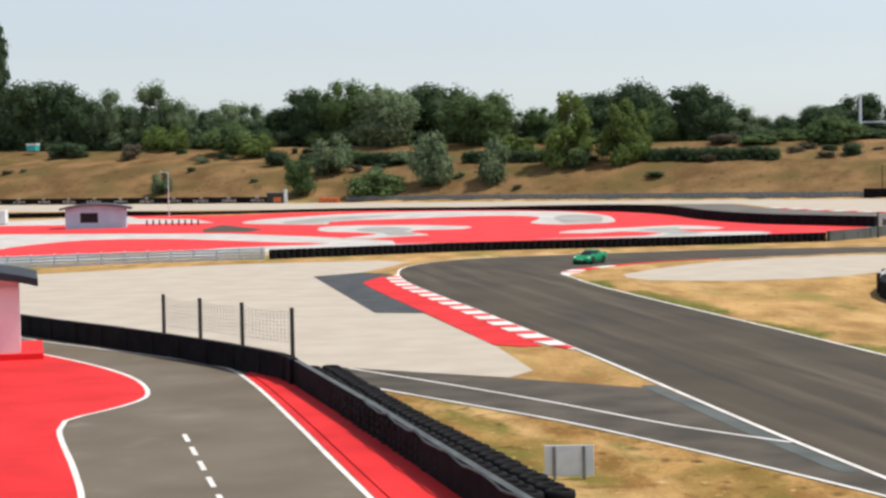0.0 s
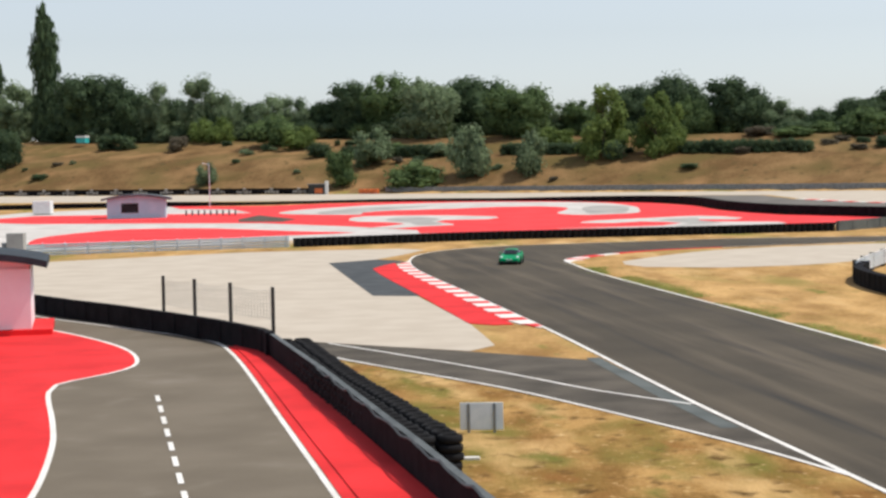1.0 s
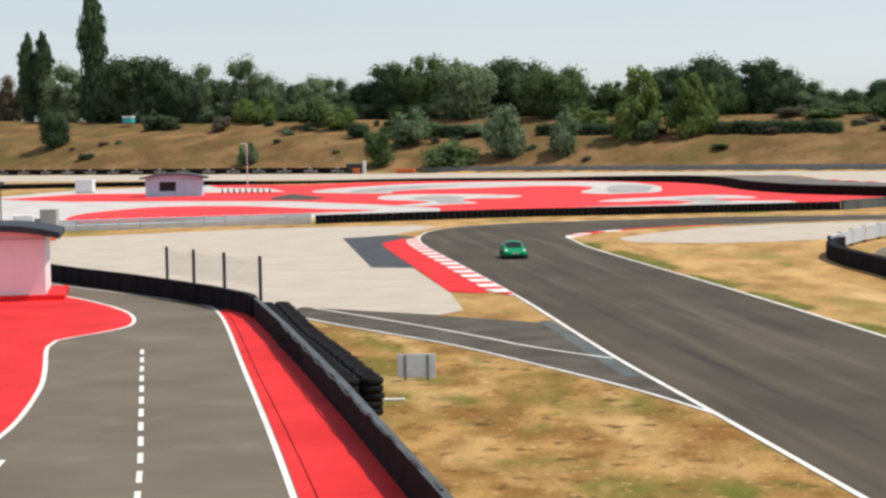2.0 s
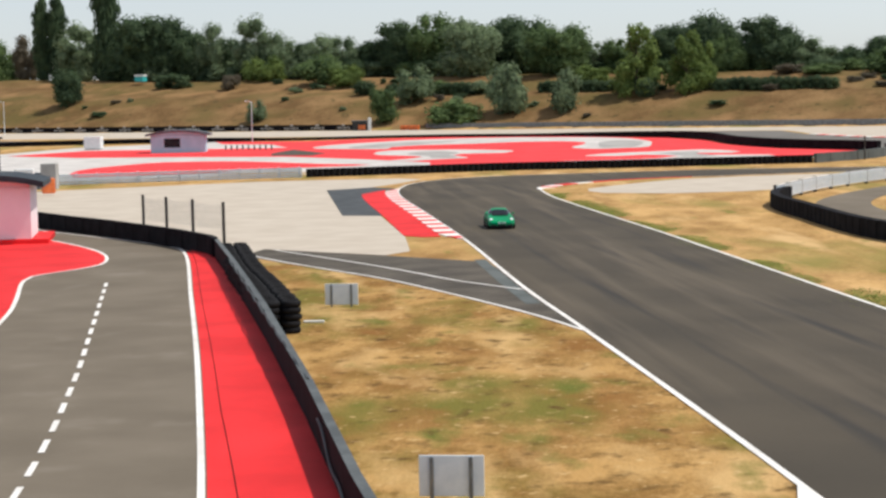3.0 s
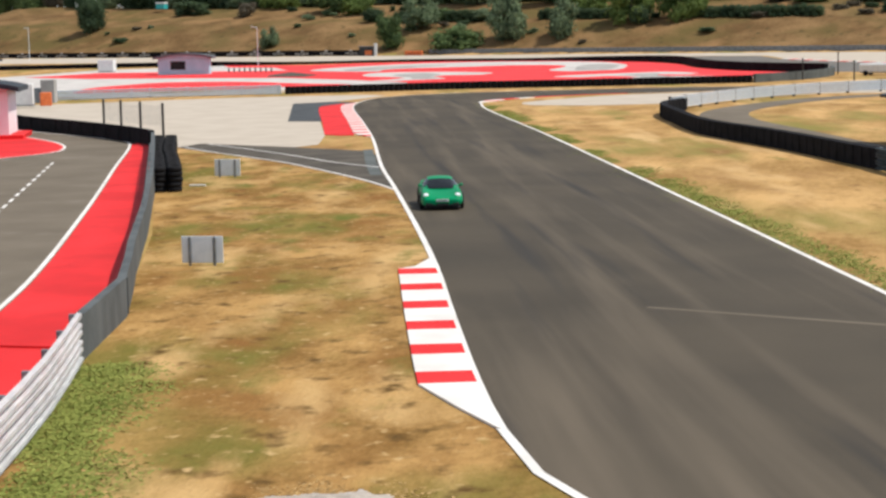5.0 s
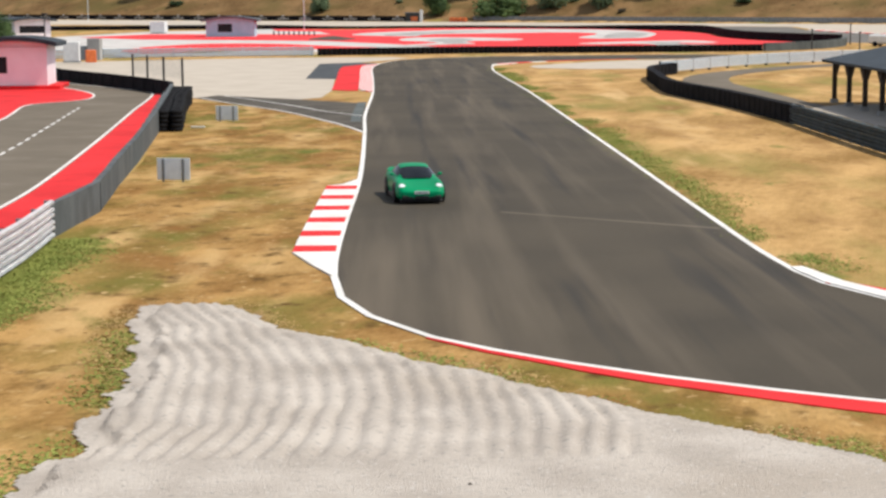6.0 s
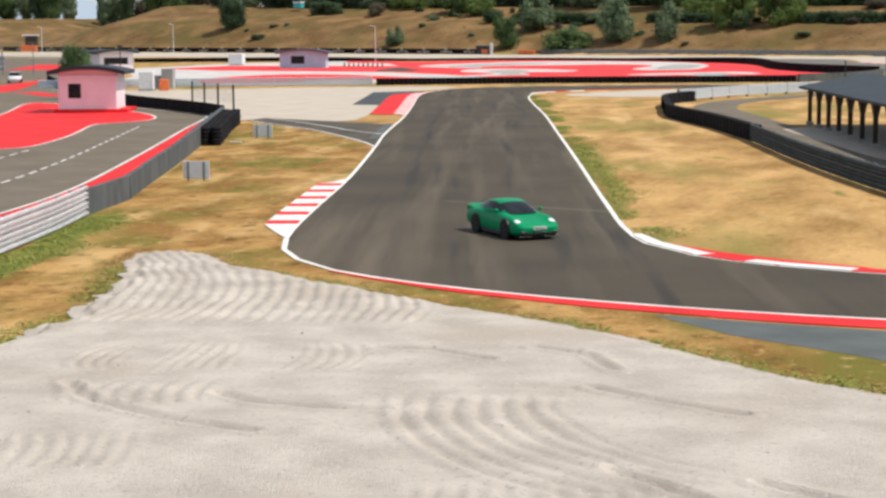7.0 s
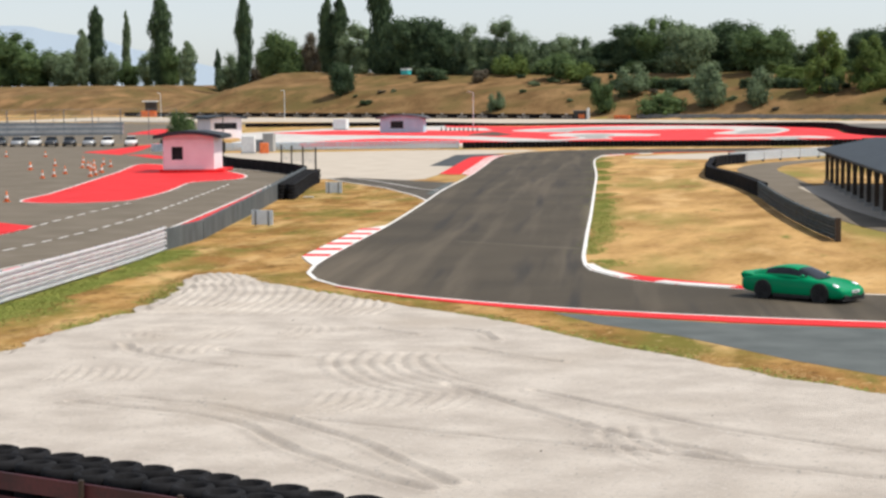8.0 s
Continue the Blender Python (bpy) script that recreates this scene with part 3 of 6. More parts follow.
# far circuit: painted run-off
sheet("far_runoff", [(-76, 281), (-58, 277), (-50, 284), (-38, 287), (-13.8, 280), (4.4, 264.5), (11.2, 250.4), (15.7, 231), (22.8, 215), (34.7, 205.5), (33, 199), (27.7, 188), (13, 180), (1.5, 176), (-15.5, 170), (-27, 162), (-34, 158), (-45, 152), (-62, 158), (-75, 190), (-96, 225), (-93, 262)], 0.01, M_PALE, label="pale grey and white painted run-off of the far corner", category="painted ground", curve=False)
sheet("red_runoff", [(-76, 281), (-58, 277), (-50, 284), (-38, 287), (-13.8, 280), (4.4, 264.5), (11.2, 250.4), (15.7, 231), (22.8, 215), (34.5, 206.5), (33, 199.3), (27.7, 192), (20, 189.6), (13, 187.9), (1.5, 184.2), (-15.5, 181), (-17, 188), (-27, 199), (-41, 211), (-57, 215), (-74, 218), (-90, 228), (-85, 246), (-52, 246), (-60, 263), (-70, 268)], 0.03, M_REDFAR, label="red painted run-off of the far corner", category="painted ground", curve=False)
sheet("pale_swirl", [(-47.9, 246.1), (-46.7, 257.7), (-43.1, 264.8), (-38.0, 274.1), (-26.2, 278.5), (-13.3, 275.0), (-4.1, 268.3), (2.5, 251.9), (4.3, 239.1), (4.1, 224.8), (-1.0, 221.7), (-5.3, 226.6), (-6.0, 230.3), (-5.8, 241.2), (-6.8, 249.6), (-11.4, 255.7), (-17.2, 256.1), (-23.7, 250.5), (-31.3, 247.5), (-34.5, 241.0), (-33.3, 233.4), (-40.0, 235.8), (-45.6, 239.7)], 0.05, M_PALE, label="white painted swirl on the red run-off", category="painted ground")
sheet("grey_swirl", [(-41.3, 241.8), (-40.6, 253.2), (-37.9, 260.5), (-29.1, 263.3), (-34.4, 246.7), (-34.7, 237.3), (-38.3, 236.2)], 0.07, M_GREYPAINT, label="grey painted heart of a white swirl", category="painted ground")
sheet("grey_swirl_1", [(-4.0, 248.4), (-1.7, 255.8), (2.0, 247.7), (3.0, 236.7), (2.4, 226.2), (-1.0, 226.1), (-2.5, 233.5)], 0.07, M_GREYPAINT, label="grey painted heart of a white swirl", category="painted ground")
sheet("pale_swirl_1", [(-31.7, 219.6), (-31.4, 227.6), (-23.3, 228.1), (-12.9, 221.1), (-12.0, 217.6), (-12.7, 213.3), (-18.0, 212.1), (-18.3, 207.8), (-14.6, 198.6), (-18.0, 195.8), (-20.0, 192.6), (-24.0, 193.8), (-22.3, 198.3), (-21.2, 203.2), (-24.8, 208.5), (-28.8, 211.2)], 0.05, M_PALE, label="white painted swirl on the red run-off", category="painted ground")
sheet("grey_swirl_2", [(-25.4, 212.6), (-25.7, 220.7), (-22.2, 221.1), (-18.9, 214.8), (-19.2, 209.3), (-16.4, 200.5), (-18.9, 198.3), (-21.0, 205.9)], 0.07, M_GREYPAINT, label="grey painted heart of a white swirl", category="painted ground")
sheet("pale_swirl_2", [(-0.2, 199.4), (1.3, 205.7), (6.4, 209.8), (12.9, 215.1), (17.4, 208.9), (18.3, 207.2), (17.3, 203.2), (12.9, 204.7), (14.8, 198.6), (22.0, 196.3), (22.2, 189.9), (13.0, 187.4), (4.2, 186.4), (-1.7, 186.4), (9.5, 190.8), (11.5, 196.0), (6.7, 201.2), (3.7, 198.2)], 0.05, M_PALE, label="white painted swirl on the red run-off", category="painted ground")
sheet("grey_swirl_3", [(8.5, 204.8), (12.9, 209.0), (13.2, 201.7), (16.0, 195.6), (11.0, 189.2), (12.3, 194.2), (10.5, 200)], 0.07, M_GREYPAINT, label="grey painted heart of a white swirl", category="painted ground")
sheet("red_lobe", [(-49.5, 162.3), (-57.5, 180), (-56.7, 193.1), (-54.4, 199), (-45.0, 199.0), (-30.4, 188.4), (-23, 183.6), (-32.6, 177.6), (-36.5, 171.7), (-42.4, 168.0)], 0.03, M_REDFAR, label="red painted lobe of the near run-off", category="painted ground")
sheet("asphalt_wedge", [(-47.5, 223.3), (-48.5, 237.1), (-39, 221), (-39.0, 214.0), (-45.2, 215.4)], 0.05, M_LANE, label="dark asphalt wedge in the run-off", category="asphalt", curve=False)
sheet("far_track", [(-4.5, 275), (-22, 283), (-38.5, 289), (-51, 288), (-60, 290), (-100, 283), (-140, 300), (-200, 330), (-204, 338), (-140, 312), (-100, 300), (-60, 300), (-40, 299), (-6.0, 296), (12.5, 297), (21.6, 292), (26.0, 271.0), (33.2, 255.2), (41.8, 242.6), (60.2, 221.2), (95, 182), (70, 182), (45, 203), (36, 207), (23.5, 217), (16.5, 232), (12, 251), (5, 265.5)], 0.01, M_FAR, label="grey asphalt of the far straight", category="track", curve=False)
sheet("far_gravel", [(-230, 330), (-140, 322), (-100, 312), (-60, 303), (-40, 301), (-6.0, 297), (12.5, 298.5), (22.5, 294), (27.0, 272), (34, 257), (42.6, 244.6), (61, 223.2), (100, 180), (100, 296), (47.9, 309), (-8.2, 327), (-63.6, 343), (-120, 362), (-190, 384), (-230, 385)], 0.006, M_GRAVEL, label="pale gravel strip before the berm", category="gravel", curve=False)
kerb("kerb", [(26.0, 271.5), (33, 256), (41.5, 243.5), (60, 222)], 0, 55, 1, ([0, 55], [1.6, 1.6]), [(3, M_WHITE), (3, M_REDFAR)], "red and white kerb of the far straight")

# ---------- near gravel trap, raked in arcs ----------
TRAP = smooth_line([(40, -46), (38, -36), (36.9, -29.3), (35.9, -25.2), (35.2, -20.5), (33.4, -14.5), (31.4, -9.3), (32.5, -8.6), (34.3, -10.4), (37.2, -12.5), (39.5, -14), (44.2, -17), (47, -18.7), (51, -22.4), (53.6, -24.1), (57, -26.8), (60, -28.5), (72, -34), (90, -40), (90, -60), (44, -60)], 1.0, True)


def inside(x, y, poly):
    hit = False
    for (x0, y0), (x1, y1) in zip(poly, poly[1:] + poly[:1]):
        if (y0 > y) != (y1 > y) and x < (x1 - x0) * (y - y0) / (y1 - y0) + x0:
            hit = not hit
    return hit


RUTS = [[(43.3, -35.5), (46.3, -35.9), (48.0, -36.6), (50.1, -38.6), (51.8, -39.8), (53.7, -40.8)], [(43.7, -34.6), (46.3, -34.8), (48.5, -35.8), (51.1, -37.6), (53.9, -40.3)], [(48.9, -35.6), (52.7, -36.2), (55.8, -36.5), (60.5, -37.4)], [(50.0, -30.7), (52.6, -32.9), (54.8, -34.8), (57.9, -36.6)], [(52.1, -30.8), (54.4, -32.3), (56.7, -33.8), (60.2, -35.2)], [(39.4, -27.3), (40.5, -28.5), (42.5, -29.5), (44.1, -29.9)], [(42.4, -27.4), (43.3, -27.9), (44.4, -28.0), (45.6, -27.9)], [(43.4, -22.5), (44.5, -22.3), (45.9, -23.0)], [(46.4, -21.5), (47.5, -21.9), (48.4, -23.4)], [(48.4, -25.1), (49.8, -25.9), (51.2, -26.6)]]


def rut_depth(x, y, line, k):
    best = 9.0
    for (x0, y0), (x1, y1) in zip(line, line[1:]):
        if min(x0, x1) - 0.6 < x < max(x0, x1) + 0.6 and min(y0, y1) - 0.6 < y < max(y0, y1) + 0.6:
            u = max(0.0, min(1.0, ((x - x0) * (x1 - x0) + (y - y0) * (y1 - y0)) / ((x1 - x0) ** 2 + (y1 - y0) ** 2)))
            best = min(best, math.hypot(x - x0 - u * (x1 - x0), y - y0 - u * (y1 - y0)))
    d = best + 0.08 * noise.noise((x * 0.9, y * 0.9, k))
    if d > 0.32:
        return 0.0
    return -0.08 * math.cos(min(1, d / 0.13) * math.pi / 2) + (0.045 * math.sin((d - 0.13) / 0.19 * math.pi) if d > 0.13 else 0)


# rake strokes: rows across the trap, each from a to b along the rake's way, between two sides, with a bow
RAKES = [(30.2, 52.0, -13.0, 1.2, 0.36, 0.022, 33.5, 0.058), (24.9, 27.7, -5.8, -4.3, 0.30, -0.16, 26.0, 0.045), (24.9, 27.9, -4.0, -2.2, 0.28, 0.08, 26.6, 0.042), (24.7, 27.9, -1.5, 0.3, 0.29, 0.14, 26.6, 0.045), (21.8, 24.0, -5.2, -2.2, 0.34, -0.22, 23.0, 0.05), (17.4, 19.8, -5.6, -2.6, 0.32, 0.10, 18.5, 0.036), (13.6, 16.6, 1.2, 5.0, 0.34, 0.12, 16.0, 0.036)]


def rake_lines(x, y):
    """Wavy rake lines in rows that end on straight seams."""
    a, s = -0.287 * (x - 51) + 0.958 * (y + 48.5), 0.958 * (x - 51) + 0.287 * (y + 48.5)
    for a0, a1, s0, s1, gap, bow, mid, deep in RAKES:
        if a0 < a < a1 and s0 < s < s1:
            u = s + bow * (a - mid) ** 2 + 0.22 * noise.noise((s * 0.3, a * 0.45, 8)) + 0.09 * noise.noise((s * 0.9, a * 1.1, 9))
            wave = abs(math.sin(u * math.pi / gap)) ** 0.7 * 2 - 1.2
            soft = min(1, (a - a0) * 3.5, (a1 - a) * 2, (s - s0) * 2.5, (s1 - s) * 2.5)
            return deep * wave * soft * (0.75 + 0.5 * noise.noise((s * 0.35, a * 0.25, 12)))
    return 0.0


def furrows(x, y):
    """Rake rows, nested arcs, a few wheel ruts and low unevenness."""
    z = 0.006 * noise.noise((x * 0.4, y * 0.4, 3)) + 0.005 * noise.noise((x * 2.2, y * 2.2, 5)) + rake_lines(x, y)
    wob = 0.10 * noise.noise((x * 0.8, y * 0.8, 6))
    for cx, cy, r0, r1, a0, a1, deep in ((53.7, -24.9, 5.6, 8.9, 190, 250, 0.044), (60.5, -33.0, 4.6, 6.4, 190, 235, 0.034)):
        d = math.hypot(x - cx, y - cy) + wob
        if r0 < d < r1:
            a = math.degrees(math.atan2(y - cy, x - cx)) % 360
            if a0 < a < a1:
                z += deep * (2 * abs(math.sin(d * math.pi / 0.42)) ** 0.6 - 1.2) * min(1, (d - r0) * 3, (r1 - d) * 3, (a - a0) / 5, (a1 - a) / 14)
    for k, line in enumerate(RUTS):
        z += rut_depth(x, y, line, k)
    return z


def make_trap():
    step, index, verts, faces = 0.075, {}, [], []
    nx, ny = int((70 - 30.5) / step), int(39 / step)
    ok = set()
    for j in range(ny):
        y = -46.5 + j * step
        cross = sorted((x1 - x0) * (y - y0) / (y1 - y0) + x0 for (x0, y0), (x1, y1) in zip(TRAP, TRAP[1:] + TRAP[:1]) if (y0 > y) != (y1 > y))
        for i in range(nx):
            x = 30.5 + i * step
            e = x + 0.5 * noise.noise((x * 0.7, y * 0.7, 0)) + 0.22 * noise.noise((x * 2.5, y * 2.5, 2))
            if sum(c < e for c in cross) % 2:
                ok.add((i, j))

    def vert(i, j):
        if (i, j) not in index:
            x, y = 30.5 + i * step, -46.5 + j * step
            edge = 1.0 if all((i + a, j + b) in ok for a in (-5, 4) for b in (-5, 4)) else 0.25
            index[i, j] = len(verts)
            verts.append((x, y, 0.12 * edge + furrows(x, y) * edge + 0.005))
        return index[i, j]

    for i, j in sorted(ok):
        faces.append((vert(i, j), vert(i + 1, j), vert(i + 1, j + 1), vert(i, j + 1)))
    me = bpy.data.meshes.new("gravel_trap_2")
    me.from_pydata(verts, [], faces)
    me.polygons.foreach_set("use_smooth", [True] * len(me.polygons))
    me.materials.append(M_GRAVEL2)
    structure(new("gravel_trap_2", me), "pale raked gravel trap with furrows and wheel ruts", "gravel")


make_trap()

# ---------- barriers ----------
def lathe(profile, seg=14):
    bm = bmesh.new()
    rings = []
    for r, z in profile:
        rings.append([bm.verts.new((r * math.cos(2 * math.pi * k / seg), r * math.sin(2 * math.pi * k / seg), z)) for k in range(seg)])
    for a, b in zip(rings, rings[1:]):
        for k in range(seg):
            bm.faces.new((a[k], a[(k + 1) % seg], b[(k + 1) % seg], b[k]))
    bm.faces.new(rings[0][::-1])
    bm.faces.new(rings[-1])
    return bm


def tyre_mesh(seg):
    h = 0.215
    bm = lathe([(0.18, 0.03), (0.24, 0.005), (0.31, 0.03), (0.325, h / 2), (0.31, h - 0.03), (0.24, h - 0.005), (0.19, h - 0.03), (0.18, 0.04)], seg)
    me = bpy.data.meshes.new("tyre")
    bm.to_mesh(me)
    bm.free()
    me.materials.append(M_RUBBER)
    me.polygons.foreach_set("use_smooth", [True] * len(me.polygons))
    return me


def tyre_row(ob, line, me, gap, height=flat, jitter=0.03, count=5):
    rng = random.Random(len(line))
    s, total = gap / 2, line_length(line)
    while s < total:
        p = cut_line(line, s, s + 0.01)[0]
        for k in range(count):
            o = new("tyre", me)
            o.parent = ob
            o.matrix_basis = pose(p[0] + rng.uniform(-jitter, jitter), p[1] + rng.uniform(-jitter, jitter), height(*p) + 0.215 * k, rng.uniform(-2, 2), rng.uniform(-2, 2), rng.uniform(0, 360))
        s += gap


STACK5, STACK4 = tyre_mesh(14), tyre_mesh(10)
far_tyres = thing("tyre_wall", None, "long black tyre wall behind the far bend", "tyre wall")
tyre_row(far_tyres, smooth_line([(-22.6, 155.6), (-17.2, 159.0), (-12.5, 161.9), (-5.2, 166.0), (2.6, 168.2), (13, 171), (21, 173.4), (27, 175.4)], 2), STACK4, 0.6, count=4)
part("backing_belt", upright_band(bmesh.new(), offset_line(smooth_line([(-22.6, 155.6), (-17.2, 159.0), (-12.5, 161.9), (-5.2, 166.0), (2.6, 168.2), (13, 171), (21, 173.4), (27, 175.4)], 2), 0.4), 0.0, 0.84, 0.1), M_BELT, far_tyres)
near_tyres = thing("tyre_wall", None, "double row of black tyre stacks against the pit wall", "tyre wall")
NEARLINE = [(1.1, 60.9), (4.9, 51.1), (10.6, 37.6)]
tyre_row(near_tyres, offset_line(NEARLINE, 0.05), STACK5, 0.62)
tyre_row(near_tyres, offset_line(NEARLINE, 0.72), STACK5, 0.62)


def belt_wall(name, line, tall, thick, label, height=flat, outer=M_BELTOUT, seam=2.4, inner=M_BELT, top=1, straps=2):
    ob = thing(name, None, label, "barrier")
    ob["kind"] = "structure"
    bm = upright_band(bmesh.new(), line, -0.3, tall, thick, height, 0, top, 1)
    o = part("belt", bm, [inner, outer], ob)
    bm = bmesh.new()
    s = seam
    while s < line_length(line) - 0.2:
        p, q = (Vector(v) for v in cut_line(line, s, s + 0.12)[:2])
        n = Vector((-(q - p).y, (q - p).x)).normalized()
        h = height(*p)
        m = Matrix.Translation((p.x, p.y, h)) @ Matrix.Rotation(math.atan2((q - p).y, (q - p).x), 4, "Z")
        add_box(bm, -0.06, 0.06, 0.0, 0.03, 0.02, tall - 0.05, 0, m)
        if straps > 1:
            add_box(bm, -0.06, 0.06, -thick - 0.03, -thick, 0.02, tall - 0.05, 0, m)
        s += seam
    part("seam", bm, inner, ob, "dark overlap straps of the belt")
    return ob


pit_left = [p for p in WALL if p[1] > 62.5]
belt_wall("pit_wall", offset_line(pit_left, 0.1) + [(0.32, 62.3), (0.6, 61.5)], 0.93, 0.3, "black rubber-belted barrier behind the pit lane", paddock, outer=M_BELT)
belt_wall("pit_wall", [(0.4, 62.1), (5.15, 50.6), (10.85, 36.6), (16.45, 22.4), (20.05, 12.9), (21.25, 9.9), (22.75, 6.0), (24.2, 0.3)], 0.92, 0.2, "black and slate rubber-belted pit wall", lambda x, y: pit_lift(x, y) * 0.9, M_BELT, 60, inner=M_BELTOUT, top=0, straps=1)


def cable_mesh():
    bm = bmesh.new()
    pts = [Vector((4.95 + (16.35 - 4.95) * t / 60, 50.6 + (22.5 - 50.6) * t / 60, 0)) for t in range(61)]
    ring = []
    for i, p in enumerate(pts):
        sag = 0.10 * abs(math.sin(i * 0.52)) + 0.02 * math.sin(i * 1.9)
        z = pit_lift(p.x, p.y) * 0.9 + 0.97 - sag
        n = Vector((-0.925, -0.375, 0))
        c = p + n * 0.06 + Vector((0, 0, z))
        ring.append([bm.verts.new(c + n * 0.04 * math.cos(a) + Vector((0, 0, 0.04 * math.sin(a)))) for a in (0, 1.57, 3.14, 4.71)])
    for a, b in zip(ring, ring[1:]):
        for k in range(4):
            bm.faces.new((a[k], a[(k + 1) % 4], b[(k + 1) % 4], b[k]))
    return bm


def loose_cable():
    """A cable end that has slipped from the wall top and hangs down its face."""
    bm, rings = bmesh.new(), []
    for k in range(25):
        u = k / 24
        y = 18.6 - 5.2 * u
        x = interp(y, [12.9, 22.4], [20.05, 16.45]) - 0.27
        p = Vector((x, y, 0.80 - 0.62 * u + 0.10 * math.sin(u * 9)))
        rings.append([bm.verts.new(p + Vector((-0.03 * math.cos(t), 0, 0.03 * math.sin(t)))) for t in (0, 1.05, 2.09, 3.14, 4.19, 5.24)])
    for p, q in zip(rings, rings[1:]):
        for k in range(6):
            bm.faces.new((p[k], p[(k + 1) % 6], q[(k + 1) % 6], q[k]))
    bm.faces.new(rings[0])
    bm.faces.new(rings[-1][::-1])
    bmesh.ops.recalc_face_normals(bm, faces=bm.faces)
    return bm


tagged(mesh_object("cable", loose_cable(), M_BELTOUT), "loose grey cable end hanging down the pit wall", "cable")
tagged(mesh_object("cable", cable_mesh(), M_BELTOUT), "grey corrugated cable hung along the pit wall top", "cable")
FAR_EDGE = smooth_line([(34.6, 204.0), (23.3, 216), (16.2, 231.5), (11.6, 250.6), (4.7, 265), (-13.8, 279.5), (-38, 288), (-51, 286.5), (-59, 283), (-76, 281), (-96, 278), (-118, 271)], 4)
belt_wall("barrier", FAR_EDGE, 1.2, 0.7, "low black belted barrier round the far run-off", lambda x, y: flat(x, y) - interp(x, [-118, -78, -62, -20, 10], [0.35, 0.35, 0.72, 0.68, 0]), M_BELT)
belt_wall("barrier", smooth_line([(27.2, 175.3), (32.4, 182.5), (35.4, 192), (35.4, 203.0)], 2), 1.0, 0.4, "grey belted barrier at the tip of the run-off", flat, M_APRON, inner=M_APRON)
belt_wall("barrier", smooth_line([(80, 302), (48, 311.5), (16, 322), (-8, 330), (-30, 337.5), (-52, 344)], 6), 1.2, 0.5, "slate grey barrier at the foot of the berm", flat, M_STEELDARK, seam=6, inner=M_STEELDARK)
belt_wall("barrier", smooth_line([(80, 301), (52, 309), (44, 312)], 3), 1.7, 0.5, "dark fenced barrier below the berm", flat, M_BELT, seam=6)


def banner_fence():
    ob = thing("banner_fence", None, "long dark banner fence with pale worn lettering bars", "fence")
    line = smooth_line([(-66, 345.5), (-120, 363), (-190, 386), (-228, 398)], 8)
    bm = upright_band(bmesh.new(), line, 0.0, 1.25, 0.3, flat)
    part("banner", bm, M_BELT, ob)
    bars = bmesh.new()
    s, rng = 3.0, random.Random(4)
    while s < line_length(line) - 6:
        p, q = (Vector(v) for v in cut_line(line, s, s + 3.4)[:2])
        m = Matrix.Translation((p.x, p.y, flat(p.x, p.y))) @ Matrix.Rotation(math.atan2((q - p).y, (q - p).x), 4, "Z")
        x = 0.0
        while x < 3.2:
            w = rng.uniform(0.2, 0.6)
            add_box(bars, x, x + w, 0.0, 0.05, rng.uniform(0.2, 0.4), rng.uniform(0.7, 0.85), 0, m)
            x += w + rng.uniform(0.1, 0.3)
        add_box(bars, 1.3, 2.1, 0.0, 0.06, 0.9, 1.35, 0.05, m)
        s += 6.6
    tagged(part("lettering_bar", bars, M_GREYPAINT, ob, "pale bars of unreadable lettering"), kind="stuff")


banner_fence()


def w_beam(line, z, height=flat, face=1, half=0.15):
    """A corrugated guard rail along a line."""
    prof = [(0.0, -0.15), (0.09, -0.12), (0.09, -0.06), (0.0, -0.025), (0.0, 0.025), (0.09, 0.06), (0.09, 0.12), (0.0, 0.15)]
    prof = [(d, dz * half / 0.15) for d, dz in prof]
    bm = bmesh.new()
    rows = []
    offs = [offset_line(line, face * d) for d, _ in prof]
    for i, p in enumerate(line):
        h = height(*p)
        rows.append([bm.verts.new((offs[k][i][0], offs[k][i][1], h + z + dz)) for k, (_, dz) in enumerate(prof)])
    for a, b in zip(rows, rows[1:]):
        for k in range(len(prof) - 1):
            bm.faces.new((a[k], b[k], b[k + 1], a[k + 1]))
    bmesh.ops.solidify(bm, geom=bm.faces[:], thickness=0.012)
    return bm


def guard_rail(name, line, beams, label, mat, post_gap=2.0, height=flat, face=1, post_mat=None, half=0.15):
    ob = thing(name, None, label, "guard rail")
    for z in beams:
        part("beam", w_beam(line, z, height, face, half), mat, ob)
    s = 0.3
    me = bpy.data.meshes.new("post")
    bm = box(-0.06, 0.06, -0.06, 0.06, -0.2, max(beams) + 0.18, 0.01)
    bm.to_mesh(me)
    bm.free()
    me.materials.append(post_mat or M_STEELDARK)
    while s < line_length(line):
        p, q = (Vector(v) for v in cut_line(line, s, s + 0.2)[:2])
        d = (q - p).normalized()
        o = new("post", me)
        o.parent = ob
        o.matrix_basis = Matrix.Translation((p.x + d.y * 0.07 * face, p.y - d.x * 0.07 * face, height(*p))) @ Matrix.Rotation(math.atan2(d.y, d.x), 4, "Z")
        s += post_gap
    return ob


